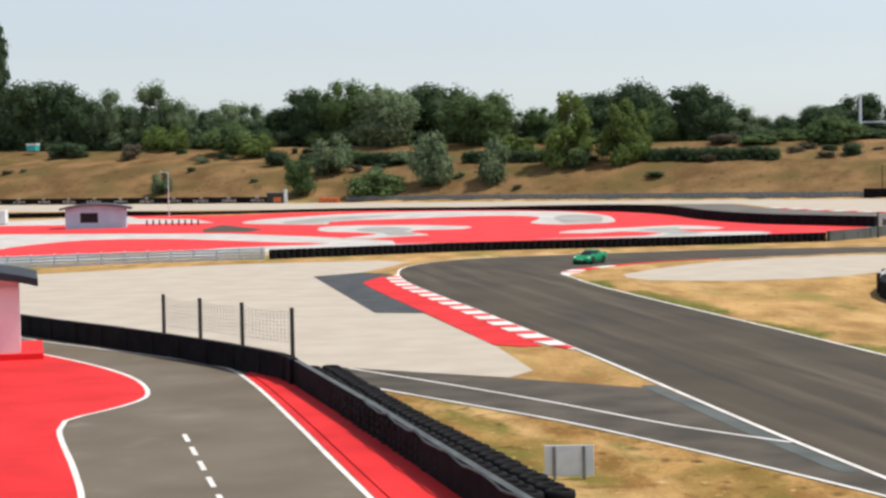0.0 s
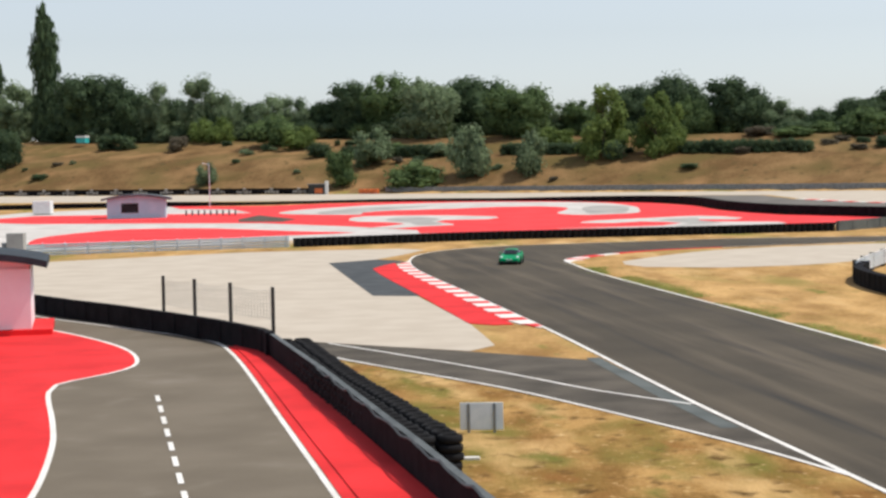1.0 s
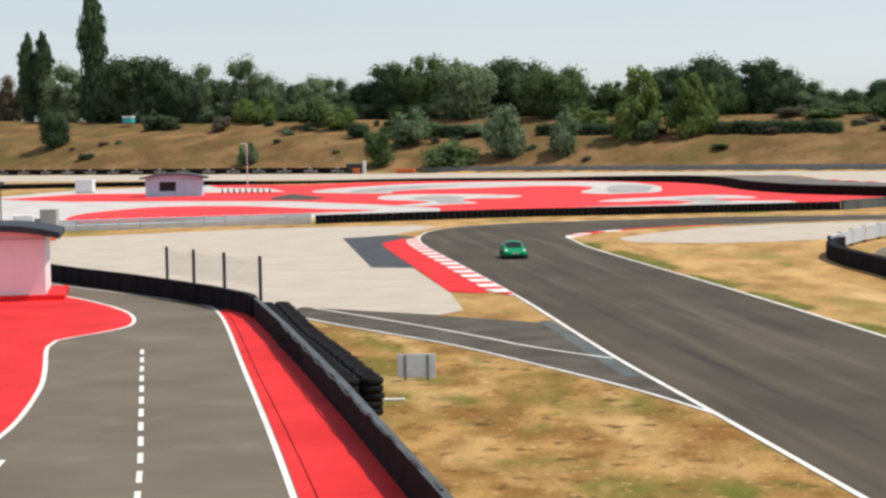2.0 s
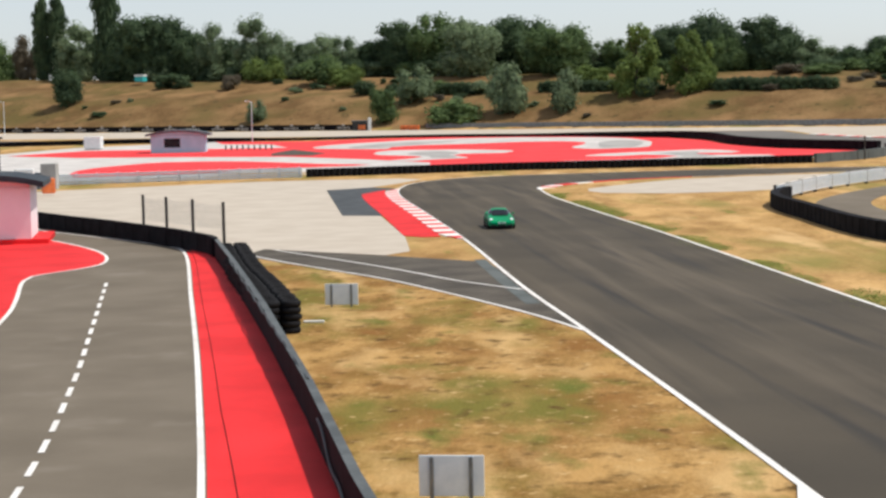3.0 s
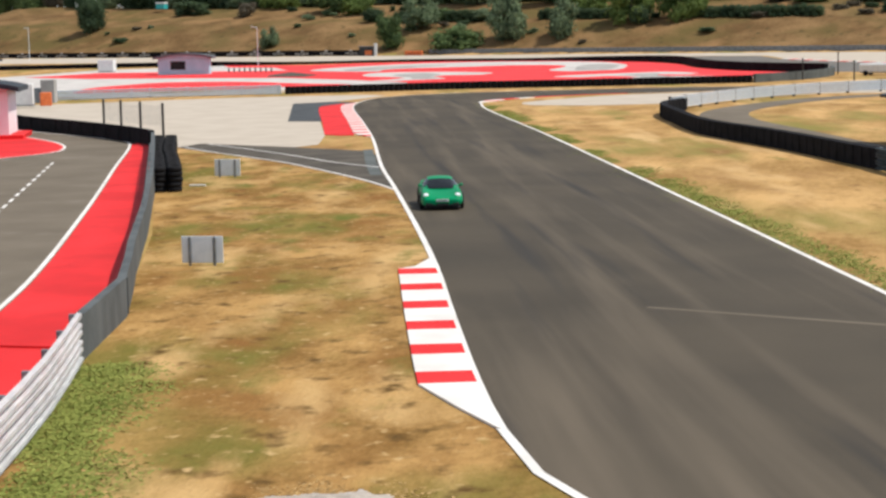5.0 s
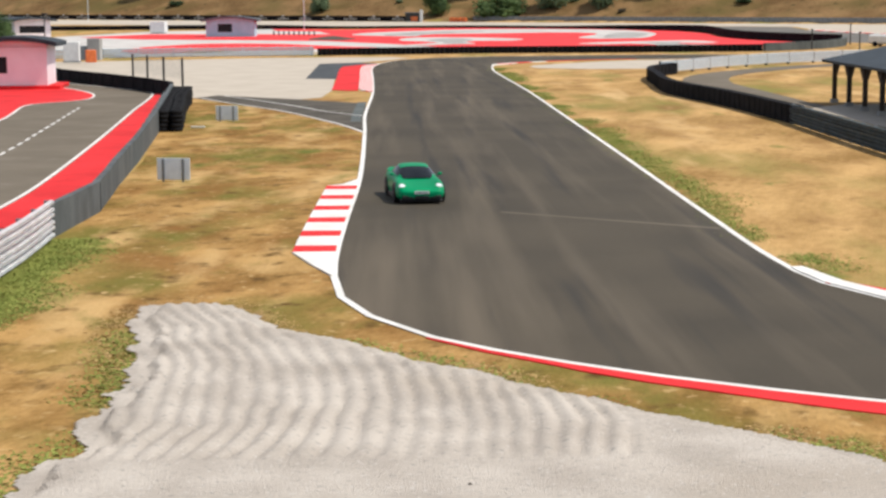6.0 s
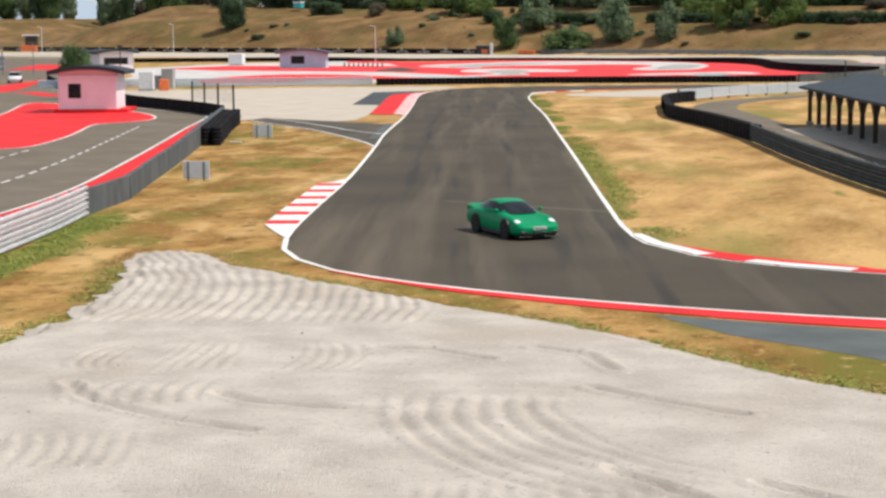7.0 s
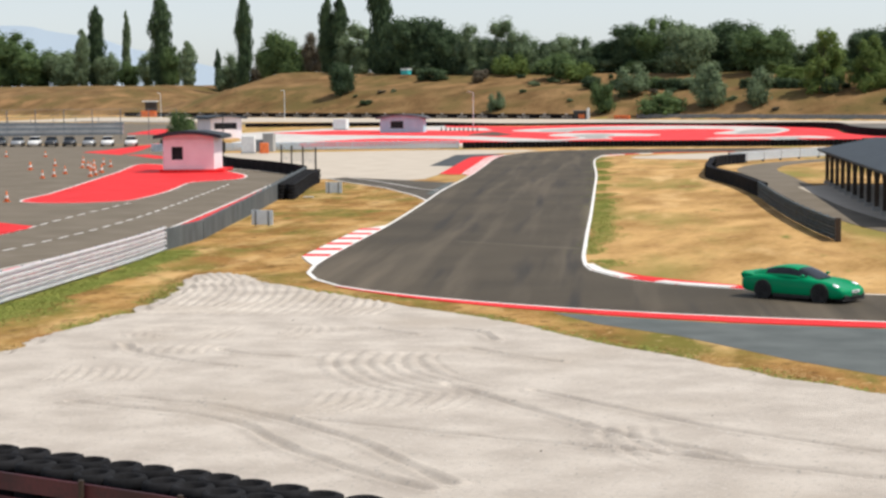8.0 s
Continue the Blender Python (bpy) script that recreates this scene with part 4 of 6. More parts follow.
guard_rail("guard_rail", smooth_line([(24.25, 0.1), (25.8, -4.6), (27.1, -9.2), (29.5, -18), (34.4, -36), (40, -58)], 2), (0.22, 0.56, 0.90), "bright galvanised triple guard rail beside the pit lane", M_STEEL, height=lambda x, y: 0.0, face=1, half=0.168)
guard_rail("guard_rail", smooth_line([(-23.0, 155.2), (-35.2, 149.2), (-43.4, 144.2), (-58, 134)], 2), (0.16, 0.42, 0.68, 0.94), "pale four-beam guard rail beside the run-off", M_SIGN, height=flat, face=1, half=0.10, post_mat=M_SIGN)
near_rail = guard_rail("guard_rail", smooth_line([(40.1, 49.0), (45.1, 31.8), (48.7, 20.6), (51.15, 13.7)], 2), (0.20, 0.53, 0.86), "triple guard rail at the edge of the infield, toned dark for shade", M_STEELSHADE, face=-1, half=0.165)
bm = box(-0.1, 0.14, -0.12, 0.12, 0.0, 1.1, 0.02)
bmesh.ops.transform(bm, matrix=Matrix.Translation((51.25, 13.5, 0)) @ Matrix.Rotation(-1.2, 4, "Z"), verts=bm.verts)
part("end_post", bm, M_WOOD, near_rail, "brown end post")
BEND = smooth_line([(40.2, 48.7), (34.9, 64.0), (29.9, 76.5), (26.8, 90), (25.1, 98), (24.6, 103.5), (25.4, 109.6), (28.3, 122), (33.6, 135.5), (39.8, 143.6), (50, 150), (66, 155)], 2)
sBend = along(BEND, 25.4, 109.6)
belt_wall("bend_barrier", cut_line(BEND, 0, sBend), 0.95, 0.55, "black belted tyre barrier round the infield bend", flat, M_BELT, seam=1.2)
silver = guard_rail("guard_rail", cut_line(BEND, sBend - 3, line_length(BEND)), (0.32, 0.66, 0.98), "silver guard rail with dark posts round the bend", M_STEEL, 4.2, face=-1, post_mat=M_BLACK)
bm = upright_band(bmesh.new(), offset_line(cut_line(BEND, sBend - 3, line_length(BEND)), -0.02), 0.18, 1.08, 0.03)
part("backing_sheet", bm, M_SIGN, silver, "pale sheet behind the rail")
for ob in silver.children:
    if ob.name.startswith("post"):
        ob.scale = (1.0, 2.3, 1.0)
INNER = smooth_line([(56, 17), (51.8, 26), (46.8, 40), (40.6, 60), (34.6, 80), (30.6, 94), (29.6, 106), (32, 118), (37.5, 131), (46, 139), (62, 147)], 2)
bm = ribbon_mesh(bmesh.new(), offset_line(INNER, 2.0), offset_line(INNER, -1.6), 0.02)
structure(mesh_object("service_road", bm, M_PIT), "pale grey service road inside the barrier", "road")
sheet("concrete_yard", [(41.6, 66), (40.2, 62), (47.6, 38), (52, 26), (57, 20), (90, 30), (90, 60), (60, 70)], 0.024, M_GRAVEL, label="pale concrete yard beneath the timber shelter", category="yard", curve=False)


# ---------- fence on the pit wall ----------
def fence_panel():
    ob = thing("mesh_fence", None, "wire mesh fence on four black posts above the wall", "fence")
    a, b = Vector((-7.7, 73.4)), Vector((-0.5, 65.6))
    tops = []
    for k in range(4):
        p = a.lerp(b, (0, 0.31, 0.64, 1)[k])
        z = paddock(p.x, p.y)
        bm = box(-0.06, 0.06, -0.06, 0.06, 0.2, 2.62, 0.01)
        o = part("post", bm, M_BLACK, ob)
        o.matrix_basis = pose(p.x, p.y, z - 0.25, 0, 0, -47)
        tops.append(Vector((p.x, p.y, z)))
    bm = bmesh.new()
    for p, q in zip(tops, tops[1:]):
        for i in range(15):
            t0 = i / 14
            u = p.lerp(q, t0)
            add_rod(bm, u + Vector((0, 0, 1.0)), u + Vector((0, 0, 2.25 - 0.12 * math.sin(t0 * math.pi))), 0.006, None, 3)
        for z in (1.1, 1.25, 1.4, 1.55, 1.7, 1.85, 2.0, 2.12, 2.25):
            for i in range(6):
                u, v = p.lerp(q, i / 6), p.lerp(q, (i + 1) / 6)
                du, dv = (-0.12 * (z - 1) / 1.25 * math.sin(t * math.pi) for t in (i / 6, (i + 1) / 6))
                add_rod(bm, u + Vector((0, 0, z + du)), v + Vector((0, 0, z + dv)), 0.006, None, 3)
    part("wire_mesh", bm, M_STEELDARK, ob, "thin grey wire mesh")


fence_panel()


# ---------- signs ----------
def sign(x, y, turn):
    ob = thing("sign_board", pose(x, y, 0, 0, 0, turn), "grey back of a low sign board on two posts", "sign", "sign boards in the grass")
    part("panel", box(-0.6, 0.6, -0.015, 0.015, 0.08, 0.84, 0.006), M_SIGN, ob)
    for u in (-0.36, 0.36):
        part("post", box(u - 0.035, u + 0.035, -0.08, -0.017, -0.1, 0.82, 0.006), M_STEELDARK, ob, "dark steel post")
    return ob


sign(10.95, 45.1, 6)
sign(21.2, 15.0, 6)
slab = thing("kerb_slab", pose(11.2, 40.6, 0, 0, 0, 12), "pale concrete slab lying in the dry grass", "slab")
part("slab", box(-0.35, 0.35, -0.1, 0.1, -0.01, 0.07, 0.015), M_WHITE, slab)


# ---------- huts ----------
def hut(x, y, z, turn, wide, deep, tall, windows, label, plinth=0.0, arch=0.4, right_windows=(), wall=M_PINK, cover=M_ROOF):
    """A small hut with a shallow arched roof. Its front looks to local -y, and its front right corner stands at (x, y)."""
    ob = thing("hut", pose(x, y, z, 0, 0, turn), label, "hut", "huts")
    th = 0.2
    for nm, a in (("front_wall", (-wide, 0, 0, th)), ("back_wall", (-wide, 0, deep - th, deep)), ("right_wall", (-th, 0, th, deep - th)), ("left_wall", (-wide, -wide + th, th, deep - th))):
        bm = bmesh.new()
        wins = windows if nm == "front_wall" else right_windows if nm == "right_wall" else ()
        if not wins:
            add_box(bm, *a, -0.3, tall)
        for (u0, u1, w0, w1) in wins:
            if nm == "front_wall":
                add_box(bm, -wide, -wide + u0, 0, th, -0.3, tall)
                add_box(bm, -wide + u1, 0, 0, th, -0.3, tall)
                add_box(bm, -wide + u0, -wide + u1, 0, th, -0.3, w0)
                add_box(bm, -wide + u0, -wide + u1, 0, th, w1, tall)
            else:
                add_box(bm, -th, 0, th, u0, -0.3, tall)
                add_box(bm, -th, 0, u1, deep - th, -0.3, tall)
                add_box(bm, -th, 0, u0, u1, -0.3, w0)
                add_box(bm, -th, 0, u0, u1, w1, tall)
        part(nm, bm, wall, ob)
        for (u0, u1, w0, w1) in wins:
            bm, pane = bmesh.new(), bmesh.new()
            f = 0.06
            if nm == "front_wall":
                add_box(pane, -wide + u0, -wide + u1, 0.09, 0.11, w0, w1)
                for c in ((u0, u0 + f, w0, w1), (u1 - f, u1, w0, w1), (u0 + f, u1 - f, w0, w0 + f), (u0 + f, u1 - f, w1 - f, w1)):
                    add_box(bm, -wide + c[0], -wide + c[1], 0.03, 0.085, c[2], c[3])
            else:
                add_box(pane, -0.11, -0.09, u0, u1, w0, w1)
                for c in ((u0, u0 + f, w0, w1), (u1 - f, u1, w0, w1), (u0 + f, u1 - f, w0, w0 + f), (u0 + f, u1 - f, w1 - f, w1)):
                    add_box(bm, -0.085, -0.03, c[0], c[1], c[2], c[3])
            win = part("window", bm, M_BLACK, ob, "dark framed window")
            part("pane", pane, M_GLASS, win)
    bm = bmesh.new()
    over, rows, n = 0.75, [], 14
    for i in range(n + 1):
        u = -wide - over + (wide + 2 * over) * i / n
        k = (i / n - 0.5) * 2
        zz = tall - 0.05 + arch * (1 - k * k)
        rows.append([bm.verts.new(c) for c in ((u, -over, zz), (u, -over, zz + 0.3), (u, deep + over, zz + 0.3), (u, deep + over, zz))])
    for a, b in zip(rows, rows[1:]):
        for k in range(4):
            bm.faces.new((a[k], a[(k + 1) % 4], b[(k + 1) % 4], b[k]))
    bm.faces.new(rows[0])
    bm.faces.new(rows[-1][::-1])
    bmesh.ops.recalc_face_normals(bm, faces=bm.faces)
    part("roof", bm, cover, ob, "dark blue-grey sheet roof")
    if arch > 0.05:
        for y0 in (0.0, deep - th):
            bm = bmesh.new()
            prev = None
            for i in range(13):
                u = -wide + wide * i / 12
                k = ((u + wide + over) / (wide + 2 * over) - 0.5) * 2
                zz = tall - 0.06 + arch * (1 - k * k)
                cur = [bm.verts.new(c) for c in ((u, y0, tall - 0.08), (u, y0, zz), (u, y0 + th, zz), (u, y0 + th, tall - 0.08))]
                if prev:
                    for q in range(4):
                        bm.faces.new((prev[q], prev[(q + 1) % 4], cur[(q + 1) % 4], cur[q]))
                prev = cur
            bmesh.ops.recalc_face_normals(bm, faces=bm.faces)
            part("gable", bm, wall, ob)
    if plinth:
        part("plinth", box(-wide - 0.3, 0.9, -0.35, deep + 0.3, -plinth - 0.1, 0.0, 0.02), M_RED, ob, "red painted plinth")
    return ob


hut(-12.7, 70.2, 0.58, 21, 4.5, 5.2, 2.75, [(0.75, 1.75, 0.85, 2.0)], "small pink rendered hut with a dark arched roof", 0.3)
hut(-80.7, 200.6, 0.35, 55, 5.8, 5.1, 3.3, [(0.7, 4.9, 1.5, 2.6)], "pale pink hut with a wide dark window strip", 0, 0.35)
hut(-60.8, 233.2, 0.55, 16, 8.0, 4.5, 2.6, [(1.95, 4.3, 0.85, 2.2)], "lavender hut with a slate roof by the far run-off", 0, 0.6, wall=M_LAVENDER, cover=M_SLATE)
mast = thing("mast", pose(-32.5, 107.5, 0.2), "thin dark mast beside the hut", "mast")
part("pole", add_rod(bmesh.new(), (0, 0, 0), (0, 0, 5.0), 0.06, 0.05), M_BLACK, mast)
part("head", box(-0.3, 0.3, -0.06, 0.06, 5.0, 5.15, 0.02), M_BLACK, mast)

first_bollard = thing("bollard", pose(-60.0, 240.0, flat(-60.0, 240.0)), "short dark bollard on the pale run-off", "bollard", "bollards by the far hut")
part("post", add_rod(bmesh.new(), (0, 0, 0), (0, 0, 0.75), 0.13, 0.11, 8), M_BLACK, first_bollard)
part("cap", add_rod(bmesh.new(), (0, 0, 0.75), (0, 0, 0.82), 0.15, 0.12, 8), M_GREYPAINT, first_bollard)
for k in range(1, 9):
    copy_thing(first_bollard, pose(-60.0 + k * 0.95, 240.0 - k * 0.15, flat(0, 239.4)))

# ---------- generator and clutter behind the pit wall ----------
gen = thing("generator", pose(-39.0, 125.5, 0.2, 0, 0, 20), "white generator cabinet beside an orange barrier", "generator")
part("cabinet", box(-0.8, 0.8, -0.6, 0.6, 0.1, 2.1, 0.05), M_WHITEBOX, gen)
part("skid", box(-0.9, 0.9, -0.7, 0.7, 0, 0.1, 0.01), M_STEELDARK, gen)
tub = thing("water_barrier", pose(-36.6, 125.0, 0.2, 0, 0, 30), "orange plastic water-filled barrier", "barrier")
bm = box(-0.55, 0.55, -0.35, 0.35, 0, 1.3, 0.08)
for v in bm.verts:
    v.co.y *= 1 - 0.35 * v.co.z / 1.3
part("tank", bm, M_ORANGE, tub)
bin1 = thing("rubber_pile", pose(-44.5, 126.5, 0.2), "dark pile of rubber mats", "rubber mats")
part("mat", box(-1.6, 1.4, -0.8, 0.8, 0, 1.4, 0.2), M_RUBBER, bin1)
kart = thing("storage_box", pose(-40.5, 132.5, 0.2, 0, 0, 10), "small grey crates stacked behind the cabinet", "crates")
part("crate", box(-1.4, -0.2, -0.5, 0.5, 0, 1.5, 0.03), M_STEELDARK, kart)
part("crate", box(-0.1, 1.3, -0.5, 0.5, 0, 2.3, 0.03), M_GREYPAINT, kart)
cab = thing("white_cabinet", pose(-86.6, 252.5, 0.8, 0, 0, 10), "white box cabin on a skid by the far barrier", "cabinet")
part("body", box(-1.35, 1.35, -1.1, 1.1, 0.15, 2.1, 0.05), M_WHITEBOX, cab)
part("skid", box(-1.2, 1.2, -1.0, 1.0, 0, 0.15, 0.02), M_STEELDARK, cab)
shed = thing("marshal_post", pose(-65.6, 344.8, 1.65, 0, 0, -18), "dark marshal shelter with orange panel and white post", "shelter")
part("body", box(-2.2, 1.4, -0.9, 0.9, 0, 2.0, 0.04), M_BLACK, shed)
part("roof", box(-2.4, 1.6, -1.1, 1.1, 2.0, 2.15, 0.03), M_STEELDARK, shed)
part("panel", box(-0.6, 1.2, -1.0, -0.93, 0.2, 1.2, 0.02), M_ORANGE, shed, "orange panel")
part("marker", box(1.75, 2.4, -0.9, -0.6, 0, 2.7, 0.03), M_WHITEBOX, shed, "white marker post")
orange = thing("water_barrier", pose(-55.5, 341.8, 1.65, 0, 0, -18), "orange barrier blocks at the foot of the berm", "barrier")
for k in range(3):
    part("block", box(-1.5 + k * 1.5, -0.1 + k * 1.5, -0.3, 0.3, 0, 1.0, 0.08), M_ORANGE, orange)
teal = thing("portable_toilet", pose(-143.0, 417.0, 14.1, 0, 0, -15), "teal cabin with a pale roof on the berm", "cabin")
part("body", box(-1.3, 1.3, -0.9, 0.9, 0, 1.3, 0.05), M_TEAL, teal)
part("roof", box(-1.4, 1.4, -1.0, 1.0, 1.3, 1.75, 0.08), M_WHITEBOX, teal)
lit = thing("orange_digger", pose(-203, 372, 2.2, 0, 0, 20), "orange machine beside the far barrier", "machine")
part("body", box(-2.6, 1.6, -1, 1, 0.2, 1.9, 0.15), M_ORANGE, lit)
part("cabin", box(-1.4, 1.9, -0.9, 0.9, 1.9, 4.4, 0.1), M_WOOD, lit)
part("roof", box(-2.2, 2.2, -1, 1, 4.4, 4.7, 0.1), M_WHITEBOX, lit)
van = thing("white_van", pose(41.5, 192, 0.25, 0, 0, -20), "white van behind the far barrier", "van")
bm = box(-2.4, 2.4, -0.95, 0.95, 0.3, 1.5, 0.2)
part("body", bm, M_WHITEBOX, van)
part("cab_glass", box(2.2, 2.42, -0.8, 0.8, 1.0, 1.4, 0.03), M_GLASS, van)
for u in (-1.5, 1.5):
    for w_ in (-0.9, 0.9):
        part("wheel", add_rod(bmesh.new(), (u, w_ - 0.1, 0.32), (u, w_ + 0.1, 0.32), 0.32, None, 14), M_RUBBER, van)
for (x, y, h) in ((32.6, 181, 2.4), (36.4, 199, 2.6), (38.5, 176, 2.2), (47, 311, 5.5)):
    pole = thing("post", pose(x, y, flat(x, y)), "thin dark post beside the barrier", "post")
    part("pole", add_rod(bmesh.new(), (0, 0, 0), (0, 0, h), 0.09, 0.07), M_BLACK, pole)
    part("cap", box(-0.14, 0.14, -0.14, 0.14, h, h + 0.12, 0.02), M_BLACK, pole)
for (x, y, h) in ((-67.5, 276, 7.0), (-150, 352, 7.5), (-196, 366, 7.0)):
    lamp = thing("lamp_post", pose(x, y, flat(x, y)), "slender pale lamp post by the far straight", "lamp post")
    part("pole", add_rod(bmesh.new(), (0, 0, 0), (0, 0, h), 0.08, 0.05), M_SIGN, lamp)
    part("arm", add_rod(bmesh.new(), (0, 0, h), (-1.2, 0, h + 0.15), 0.05, 0.04), M_SIGN, lamp)


# ---------- timber shelter ----------
def shelter():
    d = Vector((9.3, -35.5)).normalized()
    ob = thing("timber_shelter", Matrix.Translation((41.2, 68.4, 0)) @ Matrix.Rotation(math.atan2(d.y, d.x), 4, "Z"), "open dark timber shelter with a slate grey roof", "shelter")
    long, deep = 46.0, 8.5
    for row, y in enumerate((0.0, deep - 1)):
        k = 0
        while k * 4.15 <= long:
            u = k * 4.15
            part("post", box(u - 0.13, u + 0.13, y - 0.13, y + 0.13, 0.25, 2.45, 0.015), M_WOOD, ob)
            part("footing", box(u - 0.22, u + 0.22, y - 0.22, y + 0.22, -0.05, 0.25, 0.02), M_GREYPAINT, ob, "pale concrete footing")
            bm = bmesh.new()
            for s in (-1, 1):
                if 0 <= u + s <= long:
                    add_rod(bm, (u, y, 1.55), (u + s * 1.05, y, 2.42), 0.12, None, 4)
            part("brace", bm, M_WOOD, ob)
            k += 1
        part("beam", box(-0.4, long + 0.4, y - 0.1, y + 0.1, 2.45, 2.68, 0.01), M_WOOD, ob)
    bm = bmesh.new()
    vs = [bm.verts.new(c) for c in ((-0.7, -0.7, 2.62), (long + 0.7, -0.7, 2.62), (long + 0.7, deep / 2 - 0.5, 3.5), (-0.7, deep / 2 - 0.5, 3.5), (long + 0.7, deep, 2.62), (-0.7, deep, 2.62))]
    bm.faces.new((vs[0], vs[1], vs[2], vs[3]))
    bm.faces.new((vs[3], vs[2], vs[4], vs[5]))
    bmesh.ops.recalc_face_normals(bm, faces=bm.faces)
    bmesh.ops.solidify(bm, geom=bm.faces[:], thickness=0.16)
    part("roof", bm, M_ROOF, ob, "slate grey felt roof")


shelter()


# ---------- near barrier at the edge of the gravel ----------
def near_barrier():
    ob = thing("tyre_barrier", None, "barrier of tyre stacks behind dark red belts and posts", "tyre barrier")
    line = [(40.5, -43.2), (47.8, -44.2), (51.8, -44.9), (55.3, -45.7), (66, -48.2)]
    tyre_row(ob, line, STACK5, 0.64, jitter=0.05)
    tyre_row(ob, offset_line(line, -0.62), STACK5, 0.64, jitter=0.05)
    back = offset_line(line, -1.05)
    for k, z in enumerate((0.35, 0.72)):
        part("belt", upright_band(bmesh.new(), back, z, z + 0.26, 0.05), M_REDDARK, ob, "dark red belt")
    s = 0.6
    while s < line_length(line):
        p = cut_line(back, s, s + 0.02)[0]
        part("post", add_rod(bmesh.new(), (p[0], p[1] - 0.1, 0), (p[0], p[1] - 0.1, 1.05), 0.045), M_WOOD, ob)
        s += 1.9


M_REDDARK = material("dark red belt", (0.04, 0.012, 0.018), (0.09, 0.018, 0.026), 0.6, scale=1.5, fine=12)
near_barrier()


# ---------- paddock: cones, parked cars, stand ----------
def cone(x, y):
    ob = thing("traffic_cone", pose(x, y, paddock(x, y) + 0.02), "orange and white traffic cone on the paddock asphalt", "traffic cone", "traffic cones in the paddock")
    part("foot", box(-0.19, 0.19, -0.19, 0.19, 0, 0.05, 0.01), M_ORANGE, ob)
    part("body", lathe([(0.15, 0.05), (0.11, 0.25), (0.06, 0.5), (0.03, 0.72)], 10), M_ORANGE, ob, smooth=True)
    part("band", lathe([(0.118, 0.24), (0.082, 0.42)], 10), M_WHITE, ob, "white band")
    return ob


first = cone(-4.4, 28.3)
for x, y in ((-20.7, 55.8), (-21.7, 58.9), (-33.5, 72.4), (-32.6, 71), (-54.3, 104.9), (-59.2, 104.2), (-18.5, 59.5), (-22.2, 66.9), (-23.0, 68.2), (-29.5, 75.9), (-30.6, 76.6), (-24.1, 64.1), (-19.6, 62), (-31.5, 80), (-29.0, 79), (-33, 84), (-38, 88), (-27.4, 73.2), (-25.0, 70), (-36, 80)):
    copy_thing(first, pose(x, y, paddock(x, y) + 0.02))


def parked_car(x, y, turn, paint, label):
    ob = thing("parked_car", pose(x, y, 0.02, 0, 0, turn), label, "car", "parked cars in the paddock")
    bm = bmesh.new()
    rows = []
    for u, w_, z0, z1 in ((-2.1, 0.7, 0.35, 0.8), (-1.95, 0.84, 0.25, 0.95), (0, 0.88, 0.22, 0.95), (1.2, 0.86, 0.22, 0.92), (1.95, 0.8, 0.26, 0.75), (2.1, 0.65, 0.34, 0.6)):
        rows.append([bm.verts.new(c) for c in ((u, -w_ * 0.9, z0), (u, -w_, (z0 + z1) / 2), (u, -w_ * 0.86, z1), (u, w_ * 0.86, z1), (u, w_, (z0 + z1) / 2), (u, w_ * 0.9, z0))])
    for a, b in zip(rows, rows[1:]):
        for k in range(6):
            bm.faces.new((a[k], a[(k + 1) % 6], b[(k + 1) % 6], b[k]))
    bm.faces.new(rows[0])
    bm.faces.new(rows[-1][::-1])
    bmesh.ops.recalc_face_normals(bm, faces=bm.faces)
    part("body", bm, paint, ob, smooth=True)
    bm = bmesh.new()
    lo = [bm.verts.new((u, v, 0.9)) for u, v in ((-1.9, -0.74), (1.05, -0.74), (1.05, 0.74), (-1.9, 0.74))]
    hi = [bm.verts.new((u, v, 1.42)) for u, v in ((-1.5, -0.58), (0.3, -0.58), (0.3, 0.58), (-1.5, 0.58))]
    for k in range(4):
        bm.faces.new((lo[k], lo[(k + 1) % 4], hi[(k + 1) % 4], hi[k]))
    bm.faces.new(hi)
    part("glass", bm, M_GLASS, ob)
    part("roof", box(-1.5, 0.32, -0.6, 0.6, 1.41, 1.47, 0.02), paint, ob)
    for u in (-1.3, 1.3):
        for v in (-0.78, 0.78):
            part("wheel", add_rod(bmesh.new(), (u, v - 0.1, 0.32), (u, v + 0.1, 0.32), 0.32, None, 12), M_RUBBER, ob)
    return ob


M_DARKPAINT = material("dark car paint", (0.02, 0.022, 0.025), (0.04, 0.042, 0.046), 0.3, coat=0.6)
M_SILVER = material("silver car paint", (0.4, 0.41, 0.42), (0.5, 0.51, 0.52), 0.35, 0.5, coat=0.5)
for k, (px_, paint, what) in enumerate(((0, M_DARKPAINT, "dark"), (3.2, M_DARKPAINT, "dark"), (6.0, M_SILVER, "silver"), (8.6, M_WHITEBOX, "white"), (11.2, M_DARKPAINT, "dark"), (14.0, M_DARKPAINT, "dark"), (17.0, M_SILVER, "silver"), (19.8, M_WHITEBOX, "white"), (23.4, M_WHITEBOX, "white"))):
    parked_car(-100 + px_ * 0.97, 154 + px_ * 0.26, -62, paint, what + " car parked in the paddock row")


